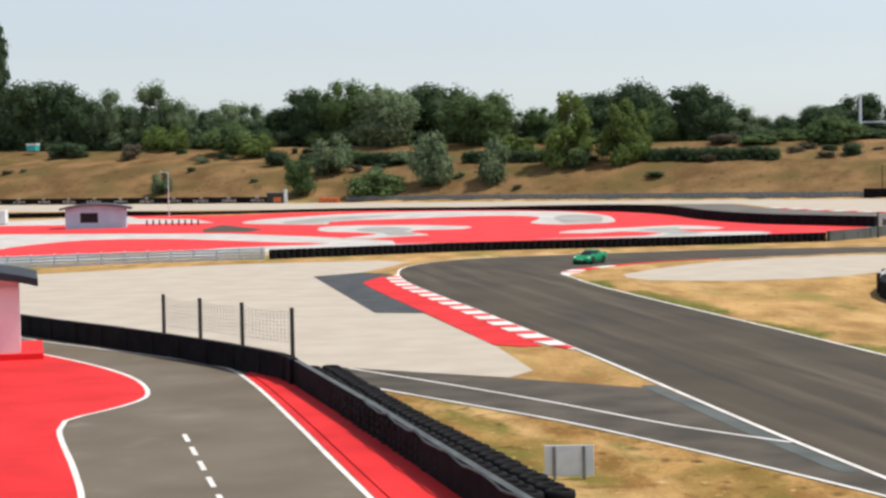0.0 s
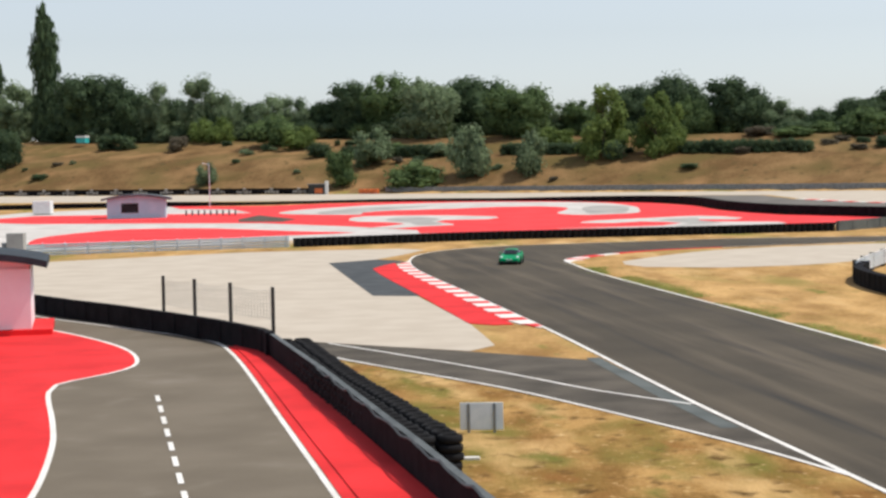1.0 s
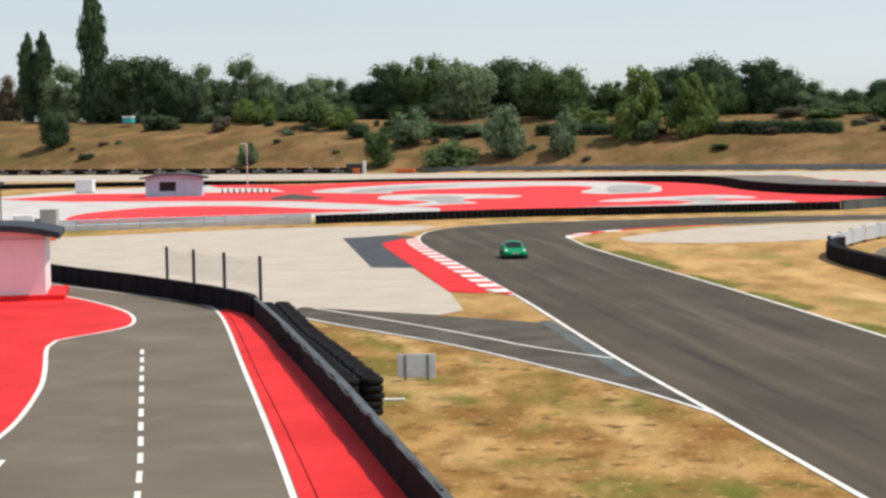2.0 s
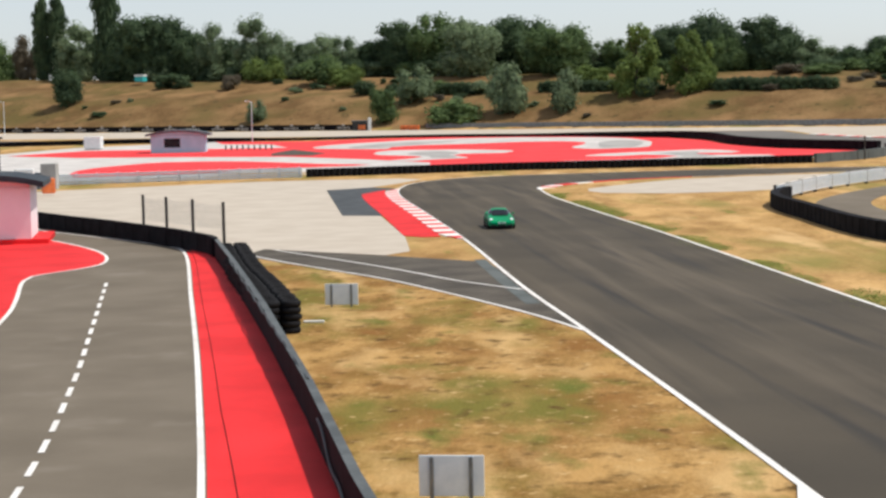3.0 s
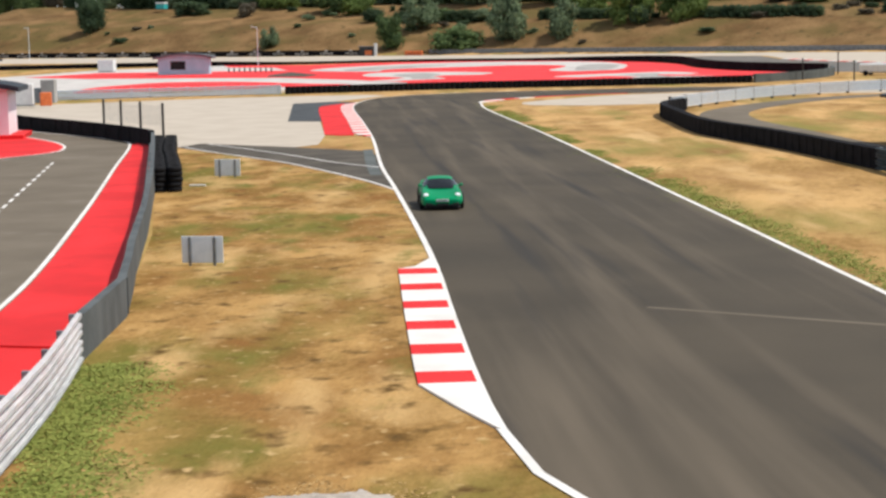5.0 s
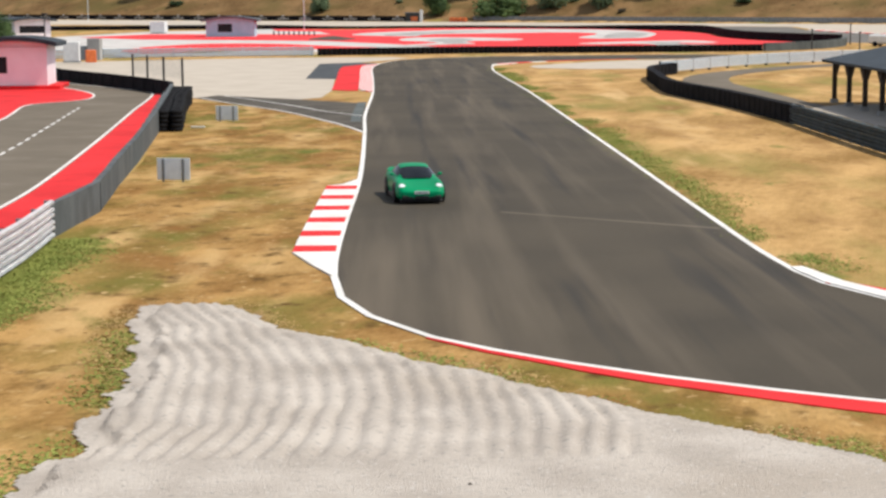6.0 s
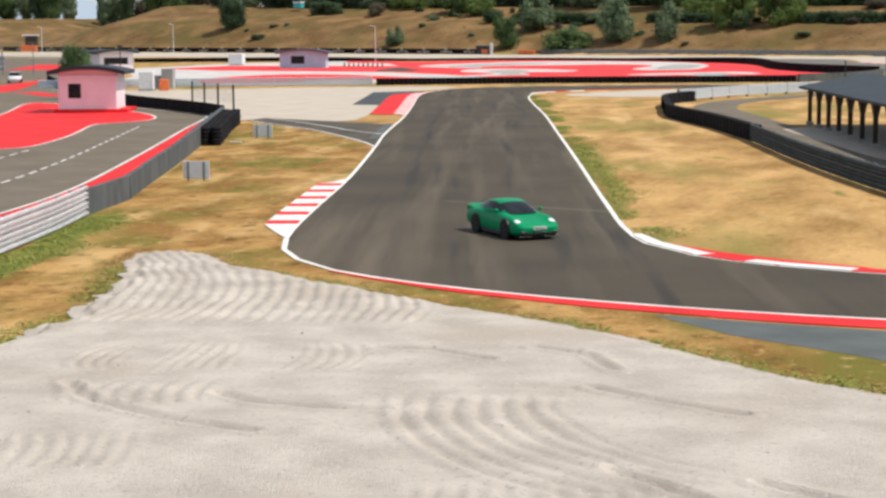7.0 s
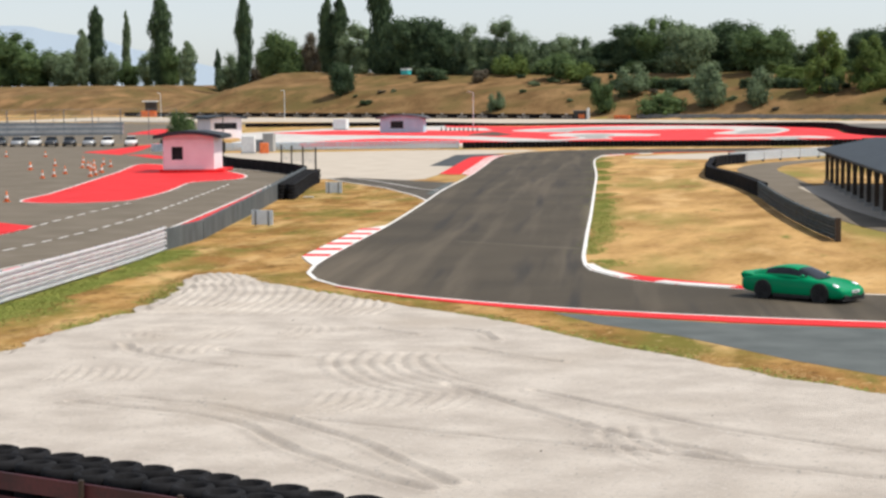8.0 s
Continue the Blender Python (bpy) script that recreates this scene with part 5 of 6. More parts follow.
def stand():
    """The low grey stand and catch fence at the far end of the paddock."""
    ob = thing("grandstand", pose(-128, 212, 0.4, 0, 0, 30), "low grey stepped steel stand with a railing", "grandstand")
    for k in range(5):
        part("tier", box(-16, 14, k * 1.2, k * 1.2 + 1.2, 0, 0.5 + k * 0.45, 0.02), M_GREYPAINT if k % 2 else M_STEELDARK, ob)
    for k in range(8):
        part("rail_post", box(-16 + k * 4.2, -15.9 + k * 4.2, 5.9, 6.0, 2.3, 3.4), M_STEELDARK, ob)
    part("rail", box(-16, 14, 5.92, 5.98, 3.35, 3.42), M_STEELDARK, ob)
    fence = thing("catch_fence", pose(-112, 176, 0.4, 0, 0, 28), "tall wire catch fence on dark posts", "fence")
    bm = bmesh.new()
    for k in range(12):
        part("post", box(-22 + k * 4.6 - 0.06, -22 + k * 4.6 + 0.06, -0.06, 0.06, 0, 5.0), M_STEELDARK, fence)
    for z in (1, 2, 3, 4, 5):
        add_rod(bm, (-22, 0, z), (28.6, 0, z), 0.02, None, 3)
    for k in range(100):
        add_rod(bm, (-22 + k * 0.506, 0, 0), (-22 + k * 0.506, 0, 5), 0.008, None, 3)
    part("wire_mesh", bm, M_STEELDARK, fence)


stand()


# ---------- distance ----------
def ridge():
    bm = bmesh.new()
    rows = []
    for k in range(60):
        a = radians(50 - k * 0.45)
        h = 158 * interp(k, [0, 20, 34, 42, 50, 59], [0.9, 1.0, 1.02, 0.7, 0.35, 0.1]) + 10 * noise.noise((k * 0.3, 0, 0))
        x, y = -3500 * math.sin(a), 3500 * math.cos(a)
        rows.append([bm.verts.new((x, y, -20)), bm.verts.new((x * 1.03, y * 1.03, h)), bm.verts.new((x * 1.1, y * 1.1, -20))])
    for a, b in zip(rows, rows[1:]):
        bm.faces.new((a[0], b[0], b[1], a[1]))
        bm.faces.new((a[1], b[1], b[2], a[2]))
    bmesh.ops.recalc_face_normals(bm, faces=bm.faces)
    m = bpy.data.materials.new("ridge with painted haze")
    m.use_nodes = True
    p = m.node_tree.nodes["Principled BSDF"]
    # bluish base and a glow stand in for the haze over the ridge
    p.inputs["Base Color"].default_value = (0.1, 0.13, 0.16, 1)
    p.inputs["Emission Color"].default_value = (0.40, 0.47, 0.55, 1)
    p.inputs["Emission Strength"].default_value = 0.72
    structure(mesh_object("backdrop", bm, m, smooth=True), "mountain ridge on the horizon, blue haze painted in and glowing", "mountains")


ridge()


# ---------- trees ----------
def leaf_cloud(blobs, count, size, rng, droop=0.0):
    """Many small leaf clumps on the skins of overlapping balls, with a core added in each to block light."""
    verts, faces = [], []
    weights = np.array([b[3] ** 2 for b in blobs])
    weights = weights / weights.sum()
    for bi, (bx, by, bz, br, sq) in enumerate(blobs):
        ph = 6 if br > 0.07 or sq < 0.5 else 0
        base = len(verts)
        for i in range(ph + 1 if ph else 0):
            th = math.pi * i / ph
            for j in range(8):
                a = 2 * math.pi * j / 8
                k = br * (0.58 + 0.12 * rng.random())
                verts.append((bx + k * math.sin(th) * math.cos(a), by + k * math.sin(th) * math.sin(a), bz + k * sq * math.cos(th)))
        for i in range(ph):
            for j in range(8):
                faces.append((base + i * 8 + j, base + i * 8 + (j + 1) % 8, base + (i + 1) * 8 + (j + 1) % 8, base + (i + 1) * 8 + j))
        for _ in range(int(count * weights[bi])):
            u = Vector((rng.gauss(0, 1), rng.gauss(0, 1), rng.gauss(0, 1) + 0.25)).normalized()
            k = br * rng.uniform(0.5, 1.3)
            c = Vector((bx + u.x * k, by + u.y * k, bz + u.z * k * sq - droop * rng.random() * br))
            n = (u + Vector((rng.uniform(-0.8, 0.8), rng.uniform(-0.8, 0.8), rng.uniform(-0.5, 0.8)))).normalized()
            t = n.orthogonal().normalized()
            t.rotate(Matrix.Rotation(rng.uniform(0, 6.28), 3, n))
            b = n.cross(t)
            s = size * rng.uniform(0.6, 1.3)
            i0 = len(verts)
            for du, dv in ((-1, 0), (-0.2, -0.6), (1, 0.1), (0.1, 0.6)):
                p = c + t * du * s + b * dv * s + n * (0.25 * s if du * du > 0.5 else 0)
                verts.append((p.x, p.y, p.z))
            faces.append((i0, i0 + 1, i0 + 2, i0 + 3))
    return verts, faces


def crown_mesh(name, kind, seed, mat):
    rng = random.Random(seed)
    blobs = []
    if kind in ("broad", "airy"):
        broad = kind == "broad"
        for _ in range(7 if broad else 4):
            a = rng.uniform(0, 6.28)
            blobs.append((0.16 * math.cos(a), 0.16 * math.sin(a), rng.uniform(0.22, 0.62), rng.uniform(0.17, 0.23) * (1 if broad else 0.7), 0.95))
        for _ in range(40 if broad else 30):
            u = Vector((rng.gauss(0, 1), rng.gauss(0, 1), rng.gauss(0, 1))).normalized()
            k = rng.uniform(0.6, 0.95) if broad else rng.uniform(0.5, 0.95)
            low = 1.0 if u.z > 0 else 0.9
            blobs.append((u.x * 0.36 * k * low, u.y * 0.36 * k * low, max(0.06, 0.50 + u.z * 0.42 * k), rng.uniform(0.09, 0.16), 1.0))
        count, size = (9500, 0.021) if broad else (6000, 0.019)
    elif kind == "cone":
        for i in range(24):
            z = 0.10 + 0.84 * i / 23
            k = 0.34 * (1 - z) ** 0.7 + 0.05
            a = rng.uniform(0, 6.28)
            blobs.append((k * 0.8 * math.cos(a), k * 0.8 * math.sin(a), z, rng.uniform(0.09, 0.14) * (1.2 - 0.5 * z), 1.0))
        count, size = 4000, 0.026
    elif kind == "poplar":
        for i in range(30):
            z = 0.07 + 0.90 * i / 29
            k = 0.44 * max(0.1, 1 - abs((z - 0.48) / 0.54) ** 3.5)
            a = rng.uniform(0, 6.28)
            blobs.append((k * 0.24 * math.cos(a), k * 0.24 * math.sin(a), z, max(0.10, k * rng.uniform(0.55, 0.85)), 0.24))
        count, size = 4200, 0.045
    else:
        for _ in range(18):
            a, r = rng.uniform(0, 6.28), 0.33 * math.sqrt(rng.random())
            z = rng.uniform(0.12, 0.72) * (1 - 0.7 * r)
            blobs.append((r * math.cos(a), r * math.sin(a), z, rng.uniform(0.13, 0.22), 0.9))
        count, size = 2200, 0.038
    v, f = leaf_cloud(blobs, count, size, rng)
    # brought to one metre high and one across
    v = np.array(v)
    lo, hi = np.percentile(v, 1, axis=0), np.percentile(v, 99, axis=0)
    across = max(hi[0] - lo[0], hi[1] - lo[1])
    v = ((v - [(lo[0] + hi[0]) / 2, (lo[1] + hi[1]) / 2, lo[2]]) / [across, across, hi[2] - lo[2]]).tolist()
    me = bpy.data.meshes.new(name)
    me.from_pydata(v, [], f)
    me.materials.append(mat)
    return me


def trunk_mesh(seed, reach=0.75):
    rng = random.Random(seed)
    bm = bmesh.new()
    add_rod(bm, (0, 0, -0.04), (0.01, 0.0, reach * 0.5), 0.030, 0.02, 7)
    add_rod(bm, (0.01, 0, reach * 0.5), (0.0, 0.02, reach), 0.02, 0.008, 6)
    for _ in range(7):
        a, z = rng.uniform(0, 6.28), rng.uniform(0.22, 0.5)
        add_rod(bm, (0, 0, z), (0.26 * math.cos(a), 0.26 * math.sin(a), z + rng.uniform(0.12, 0.3)), 0.012, 0.004, 5)
    me = bpy.data.meshes.new("trunk")
    bm.to_mesh(me)
    bm.free()
    me.materials.append(M_BARK)
    return me


TRUNKS = [trunk_mesh(k) for k in range(3)]
CROWNS = {}
for key, kind, mat, many in (("oak", "broad", M_LEAFDARK, 4), ("green", "broad", M_LEAFGREEN, 3), ("grey", "broad", M_LEAFGREY, 2), ("airy", "airy", M_LEAFGREY, 3), ("lime", "cone", M_LEAFLIME, 2), ("poplar", "poplar", M_LEAFDARK, 3), ("palepoplar", "poplar", M_LEAFGREY, 1), ("bare", "airy", M_LEAFBROWN, 2), ("bush", "bush", M_LEAFDARK, 2), ("greenbush", "bush", M_LEAFGREEN, 2), ("greybush", "bush", M_LEAFGREY, 2), ("limebush", "bush", M_LEAFLIME, 2), ("brownbush", "bush", M_LEAFBROWN, 1)):
    CROWNS[key] = [crown_mesh("crown", kind, hash_ * 7 + len(key), mat) for hash_ in range(many)]
TREE_RNG = random.Random(11)


def land(x, y):
    return rise(x, y) + berm(x, y)


def plant(key, x, y, tall, wide, label, category="tree", group="", sink=0.1):
    ob = thing(category if category in ("bush", "hedge") else "tree", pose(x, y, land(x, y) - sink, 0, 0, TREE_RNG.uniform(0, 360)), label, category, group)
    wide *= 1.08
    c = new("crown", TREE_RNG.choice(CROWNS[key]))
    c.parent, c.scale = ob, (wide, wide, tall)
    if category == "tree":
        t = new("trunk", TREE_RNG.choice(TRUNKS))
        t.parent, t.scale = ob, (min(wide, tall), min(wide, tall), tall)
    return ob


CANOPY = {"oak": "dense dark green tree on the berm", "airy": "pale green open-crowned tree on the berm", "green": "broad mid-green tree on the berm", "grey": "large grey-green rounded tree on the berm"}
for k, x, y, h, w_ in (("oak", -149.1, 434.6, 16.6, 16.3), ("oak", -141.5, 434.3, 15.8, 14.7), ("oak", -132.4, 427.2, 11.9, 8.9), ("airy", -126.1, 423.0, 14.2, 8.8), ("oak", -121.7, 427.9, 10.1, 9.2), ("airy", -112.6, 418.7, 15.4, 10.1), ("airy", -106.2, 416.7, 11.2, 8.0), ("oak", -100.6, 421.2, 8.9, 7.8), ("airy", -93.0, 412.5, 10.5, 9.8), ("airy", -86.5, 412.5, 9.9, 7.6), ("oak", -81.5, 415.1, 8.8, 8.4), ("oak", -73.4, 414.6, 12.9, 11.4)):
    plant(k, x, y, h, w_, CANOPY[k], group="trees on the berm")
for k, x, y, h, w_ in (("green", -63.8, 409.4, 14.2, 12.2), ("grey", -51.6, 392.9, 12.6, 11.7), ("oak", -46.3, 405.9, 13.2, 13.6), ("oak", -38.7, 401.4, 11.8, 10.8), ("green", -30.4, 386.1, 11.0, 12.9), ("airy", -23.0, 394.3, 7.0, 6.8), ("green", -17.8, 392.6, 7.5, 6.8), ("oak", -5.9, 388.8, 10.3, 7.9), ("oak", 0.1, 391.1, 11.7, 10.5), ("oak", 5.6, 389.3, 11.8, 9.9), ("green", 8.2, 375.9, 7.3, 7.2), ("oak", 16.5, 381.6, 11.2, 11.9), ("oak", 20.9, 382.3, 8.2, 7.3), ("airy", 26.7, 380.4, 6.7, 8.7), ("oak", 34.5, 377.9, 4.8, 5.1), ("oak", 43.1, 381.5, 6.8, 9.8), ("oak", 49.7, 383.6, 8.9, 9.3), ("oak", 60, 374, 9.5, 11), ("oak", 72, 368, 10, 12)):
    plant(k, x, y, h, w_, CANOPY[k], group="trees on the berm")
for x, y, h, w_ in ((-8.9, 351.3, 13.8, 9.2), (1.5, 349.9, 11.8, 8.7), (5.0, 351.2, 9.3, 5.6)):
    plant("lime", x, y, h, w_, "tall light green tree rising from the slope", group="trees on the slope")
for k, x, y, h, w_ in (("greenbush", -62.8, 352.0, 7.4, 5.7), ("greybush", -58.7, 363.9, 7.3, 7.3), ("greenbush", -46.0, 345.9, 4.9, 10.3), ("greybush", -35.7, 348.9, 9.8, 7.6), ("greybush", -23.2, 346.2, 8.2, 6.4), ("greybush", -95.3, 364.6, 4.6, 4.1), ("bush", -72.8, 375.1, 3.2, 4.2), ("bush", -132.4, 407.8, 3.5, 6.1), ("bush", -127.8, 406.0, 3.2, 5.5), ("brownbush", -112.2, 397.3, 3.5, 4.5), ("limebush", -110.6, 410.9, 5.5, 5.5), ("limebush", -104.8, 406.6, 5.7, 7.0), ("greenbush", -88.8, 395.5, 6.8, 10.4), ("limebush", -80.4, 389.4, 4.7, 6.9), ("bush", -153.5, 394.5, 8.6, 6.0)):
    plant(k, x, y, h, w_, "rounded shrub on the dry slope", "bush", "shrubs on the berm")
for k, x, y, h, w_ in (("brownbush", 21.7, 364.8, 2.0, 5.3), ("greenbush", 28.3, 361.4, 2.1, 7.1), ("bush", 44.8, 341.7, 2.3, 3.7), ("limebush", -20.7, 369.9, 3.7, 7.1), ("greenbush", 43.0, 358.1, 5.0, 10.1), ("greybush", -44.1, 366.0, 2.7, 5.2), ("greenbush", -54.6, 370.8, 2.6, 6.0), ("bush", -91.9, 375.8, 1.0, 1.7), ("bush", -7.0, 348.2, 3.8, 4.4)):
    plant(k, x, y, h, w_, "low bush along the berm", "bush", "shrubs on the berm")
for k in range(46):
    x = -158 + k * 5.2
    v = 56 + 3 * math.sin(k * 1.7)
    high = interp(x, [-160, -60, 0, 60], [4.6, 4.0, 3.0, 2.0]) * TREE_RNG.uniform(0.8, 1.2)
    plant(("bush", "greenbush", "bush", "greybush")[k % 4], x, 326 - 0.32 * x + 1.05 * v, high, TREE_RNG.uniform(5.5, 7.5), "dark undergrowth beneath the trees", "bush", "undergrowth on the berm")
for k in range(26):
    x = -165 + k * 9.6 + TREE_RNG.uniform(-2.5, 2.5)
    high = interp(x, [-165, -60, 0, 60], [7.5, 7.0, 5.0, 3.5]) * TREE_RNG.uniform(0.85, 1.1)
    plant(("oak", "green", "oak")[k % 3], x, 326 - 0.32 * x + 1.05 * 72, high, TREE_RNG.uniform(9, 12), "dark green tree in the back row", group="trees on the berm")
for k in range(34):
    x = TREE_RNG.uniform(-150, 60)
    y = 326 - 0.32 * x + 1.05 * TREE_RNG.uniform(8, 42)
    plant(("bush", "brownbush", "greybush")[k % 3], x, y, TREE_RNG.uniform(0.7, 1.5), TREE_RNG.uniform(1.6, 3.4), "low dark scrub on the dry slope", "bush", "scrub on the berm")
# dark bushes standing in for the shade of a recess under the terrace
for x0, x1 in ((-66, -43), (-29.5, -12), (-8, -4), (3, 31.5)):
    ob = thing("hedge", pose(x0, 326 - 0.32 * x0 + 26, land(x0, 326 - 0.32 * x0 + 26)), "row of dark bushes in place of a shaded terrace recess", "hedge", "hedges on the terrace")
    base = ob.location.copy()
    for k in range(int((x1 - x0) / 1.5)):
        x = x0 + k * 1.5
        y = 326 - 0.32 * x + 26 + 0.4 * math.sin(k * 1.3)
        c = new("shrub", TREE_RNG.choice(CROWNS["bush"]))
        c.parent, c.scale = ob, (3.4, 3.0, TREE_RNG.uniform(2.3, 2.7))
        c.location = (x - base.x, y - base.y, land(x, y) - base.z - 0.2)
for k, x, y, h, w_ in (("poplar", -163, 443, 34.8, 6.6), ("poplar", -187, 455, 23.4, 4.6), ("poplar", -182.5, 455, 23.9, 4.8), ("poplar", -231, 480, 35.2, 5.2), ("poplar", -283, 511, 33.2, 7.2), ("poplar", -320, 525, 29.6, 5.6), ("poplar", -252, 499, 13.8, 2.2)):
    plant(k, x, y, h, w_, "tall slender dark poplar", group="poplars")
for x, y, h, w_ in ((-322, 518, 21.2, 5.0), (-265, 500, 15.5, 5.2), (-314, 537, 28.4, 2.8)):
    plant("palepoplar", x, y, h, w_, "thin pale green poplar at the far end", group="poplars")
plant("green", -31.3, 96.5, 5.0, 2.6, "small round clipped tree behind the hut", sink=-0.2)
# paler leaf kinds here stand in for distance haze on dark crowns
for k, x, y, h, w_ in (("green", -376, 546, 21.6, 20.2), ("green", -359, 541, 14.4, 16.5), ("grey", -314, 523, 12.1, 8.5), ("grey", -347, 542, 13.6, 14.0), ("green", -277, 509, 14.1, 7.3), ("airy", -294, 521, 13.1, 8.8), ("green", -211, 467, 17.1, 11.9), ("airy", -244, 494, 13.0, 10.2), ("airy", -174, 451, 15.5, 13.5), ("green", -207, 476, 10.0, 8.6), ("grey", -336, 530, 9, 10), ("green", -304, 522, 9, 8)):
    plant(k, x, y, h, w_, "tree at the far end of the circuit", group="trees beyond the berm")
for x, y, h, w_ in ((-196, 464, 12.5, 9.0), (-227, 483, 15.0, 7.9)):
    plant("bare", x, y, h, w_, "thin brownish half-bare tree", group="trees beyond the berm")
pale_mast = thing("mast", pose(48.9, 368.0, land(48.9, 368.0) - 0.3), "slim white mast behind the berm", "mast")
part("pole", add_rod(bmesh.new(), (0, 0, 0), (0, 0, 9.4), 0.32, 0.28), M_SIGN, pale_mast)
part("crossbar", box(-0.2, 5.0, -0.1, 0.1, 3.6, 3.9), M_SIGN, pale_mast)


# ---------- grass tufts and stones ----------
def tufts(name, places, mat, label, tall=0.09):
    verts, faces, rng = [], [], random.Random(5)
    for x, y in places:
        for _ in range(9):
            a, h, w_ = rng.uniform(0, 6.28), tall * rng.uniform(0.3, 0.7), rng.uniform(0.01, 0.024)
            dx, dy = math.cos(a), math.sin(a)
            bx, by = x + rng.uniform(-0.3, 0.3), y + rng.uniform(-0.3, 0.3)
            k = len(verts)
            z = flat(bx, by)
            z += rng.uniform(0.004, 0.012)
            verts += [(bx - dy * w_, by + dx * w_, z), (bx + dy * w_, by - dx * w_, z), (bx + dy * w_ + dx * h * 1.5, by - dx * w_ + dy * h * 1.5, z + h * 0.12), (bx - dy * w_ + dx * h, by + dx * w_ + dy * h, z + h * 0.3)]
            faces.append((k, k + 1, k + 2, k + 3))
    me = bpy.data.meshes.new(name)
    me.from_pydata(verts, [], faces)
    me.materials.append(mat)
    return tagged(new(name, me), label, "grass", kind="stuff")


def scatter(line, count, spread, seed, side=0.0, gate=0.1):
    rng = random.Random(seed)
    total, out = line_length(line), []
    for _ in range(count):
        s = rng.uniform(0, total - 0.05)
        p = cut_line(line, s, s + 0.04)
        if len(p) < 2:
            continue
        d = (Vector(p[1]) - Vector(p[0])).normalized()
        k = side + rng.gauss(0, spread)
        x, y = p[0][0] - d.y * k, p[0][1] + d.x * k
        if noise.noise((x * 0.45, y * 0.16, seed)) + gate > abs(k - side) * 0.35:
            out.append((x, y))
    return out


M_TUFTGREEN = material("green tufts", (0.165, 0.205, 0.045), (0.32, 0.335, 0.09), 0.9, scale=0.6, fine=4, island=0.3, spec=0.1)
M_TUFTDRY = material("dry tufts", (0.30, 0.19, 0.07), (0.60, 0.41, 0.19), 0.9, scale=0.6, fine=4, island=0.3, spec=0.1)
trap_edge = [p for p in TRAP if p[1] > -34]
cut = max(range(len(trap_edge) - 1), key=lambda k: (Vector(trap_edge[k + 1]) - Vector(trap_edge[k])).length)
edge_pts = trap_edge[cut + 1:] + trap_edge[:cut + 1] if (Vector(trap_edge[cut + 1]) - Vector(trap_edge[cut])).length > 4 else trap_edge
tufts("grass_tufts", scatter(edge_pts, 3000, 0.35, 1) + scatter([(24.3, 0), (27.3, -9), (29.9, -18), (33.4, -31)], 7000, 0.6, 2, 0.45, 0.4) + scatter([p for p in RIGHT if -2 < p[1] < 125 and p[0] < 45], 9000, 0.65, 3, 0.5, 0.2), M_TUFTGREEN, "low green grass tufts along the edges")
tufts("dry_tufts", scatter(edge_pts, 4000, 0.6, 4), M_TUFTDRY, "dry straw tufts along the gravel edge", 0.06)


def stones():
    rng = random.Random(9)
    verts, faces = [], []
    for _ in range(60):
        x, y = rng.uniform(37, 62), rng.uniform(-43, -20)
        if not inside(x, y, TRAP):
            continue
        r = rng.uniform(0.04, 0.10)
        k = len(verts)
        for u in ((1, 0, 0), (0, 1, 0), (-1, 0, 0), (0, -1, 0), (0.1, 0.1, 0.9), (0, 0, -0.5)):
            verts.append((x + u[0] * r * rng.uniform(0.7, 1.5), y + u[1] * r * rng.uniform(0.7, 1.3), 0.06 + u[2] * r))
        for q in range(4):
            faces += [(k + q, k + (q + 1) % 4, k + 4), (k + (q + 1) % 4, k + q, k + 5)]
    me = bpy.data.meshes.new("stones")
    me.from_pydata(verts, [], faces)
    me.materials.append(M_WOOD)
    tagged(new("stones", me), "scattered brown clods and stones on the gravel", "stones", kind="stuff")


stones()


# ---------- true size ----------
def to_metres(k):
    """The place above is drawn in paces of 1.17 m; this brings it to metres."""
    for me in bpy.data.meshes:
        me.transform(Matrix.Scale(k, 4))
    for ob in bpy.data.objects:
        if ob.type in ("MESH", "EMPTY"):
            ob.location = ob.location * k


to_metres(1.17)

# ---------- the green sports car ----------
M_GREEN = material("green car paint", (0.0, 0.235, 0.094), (0.0, 0.275, 0.111), 0.4, 0.0, scale=0.4, fine=60, coat=0.12, spec=0.06, space="Object")
M_LAMP = material("headlamp glass", (0.75, 0.78, 0.8), (0.9, 0.92, 0.94), 0.1, scale=2, coat=1.0, space="Object")
M_TYRE = material("car tyre", (0.008, 0.008, 0.008), (0.016, 0.016, 0.016), 0.8, scale=6, space="Object")
M_RIM = material("dark rim", (0.02, 0.02, 0.022), (0.04, 0.04, 0.043), 0.35, 0.8, scale=6, space="Object")
M_TRIM = material("black trim", (0.006, 0.006, 0.007), (0.012, 0.012, 0.013), 0.5, scale=6, space="Object")


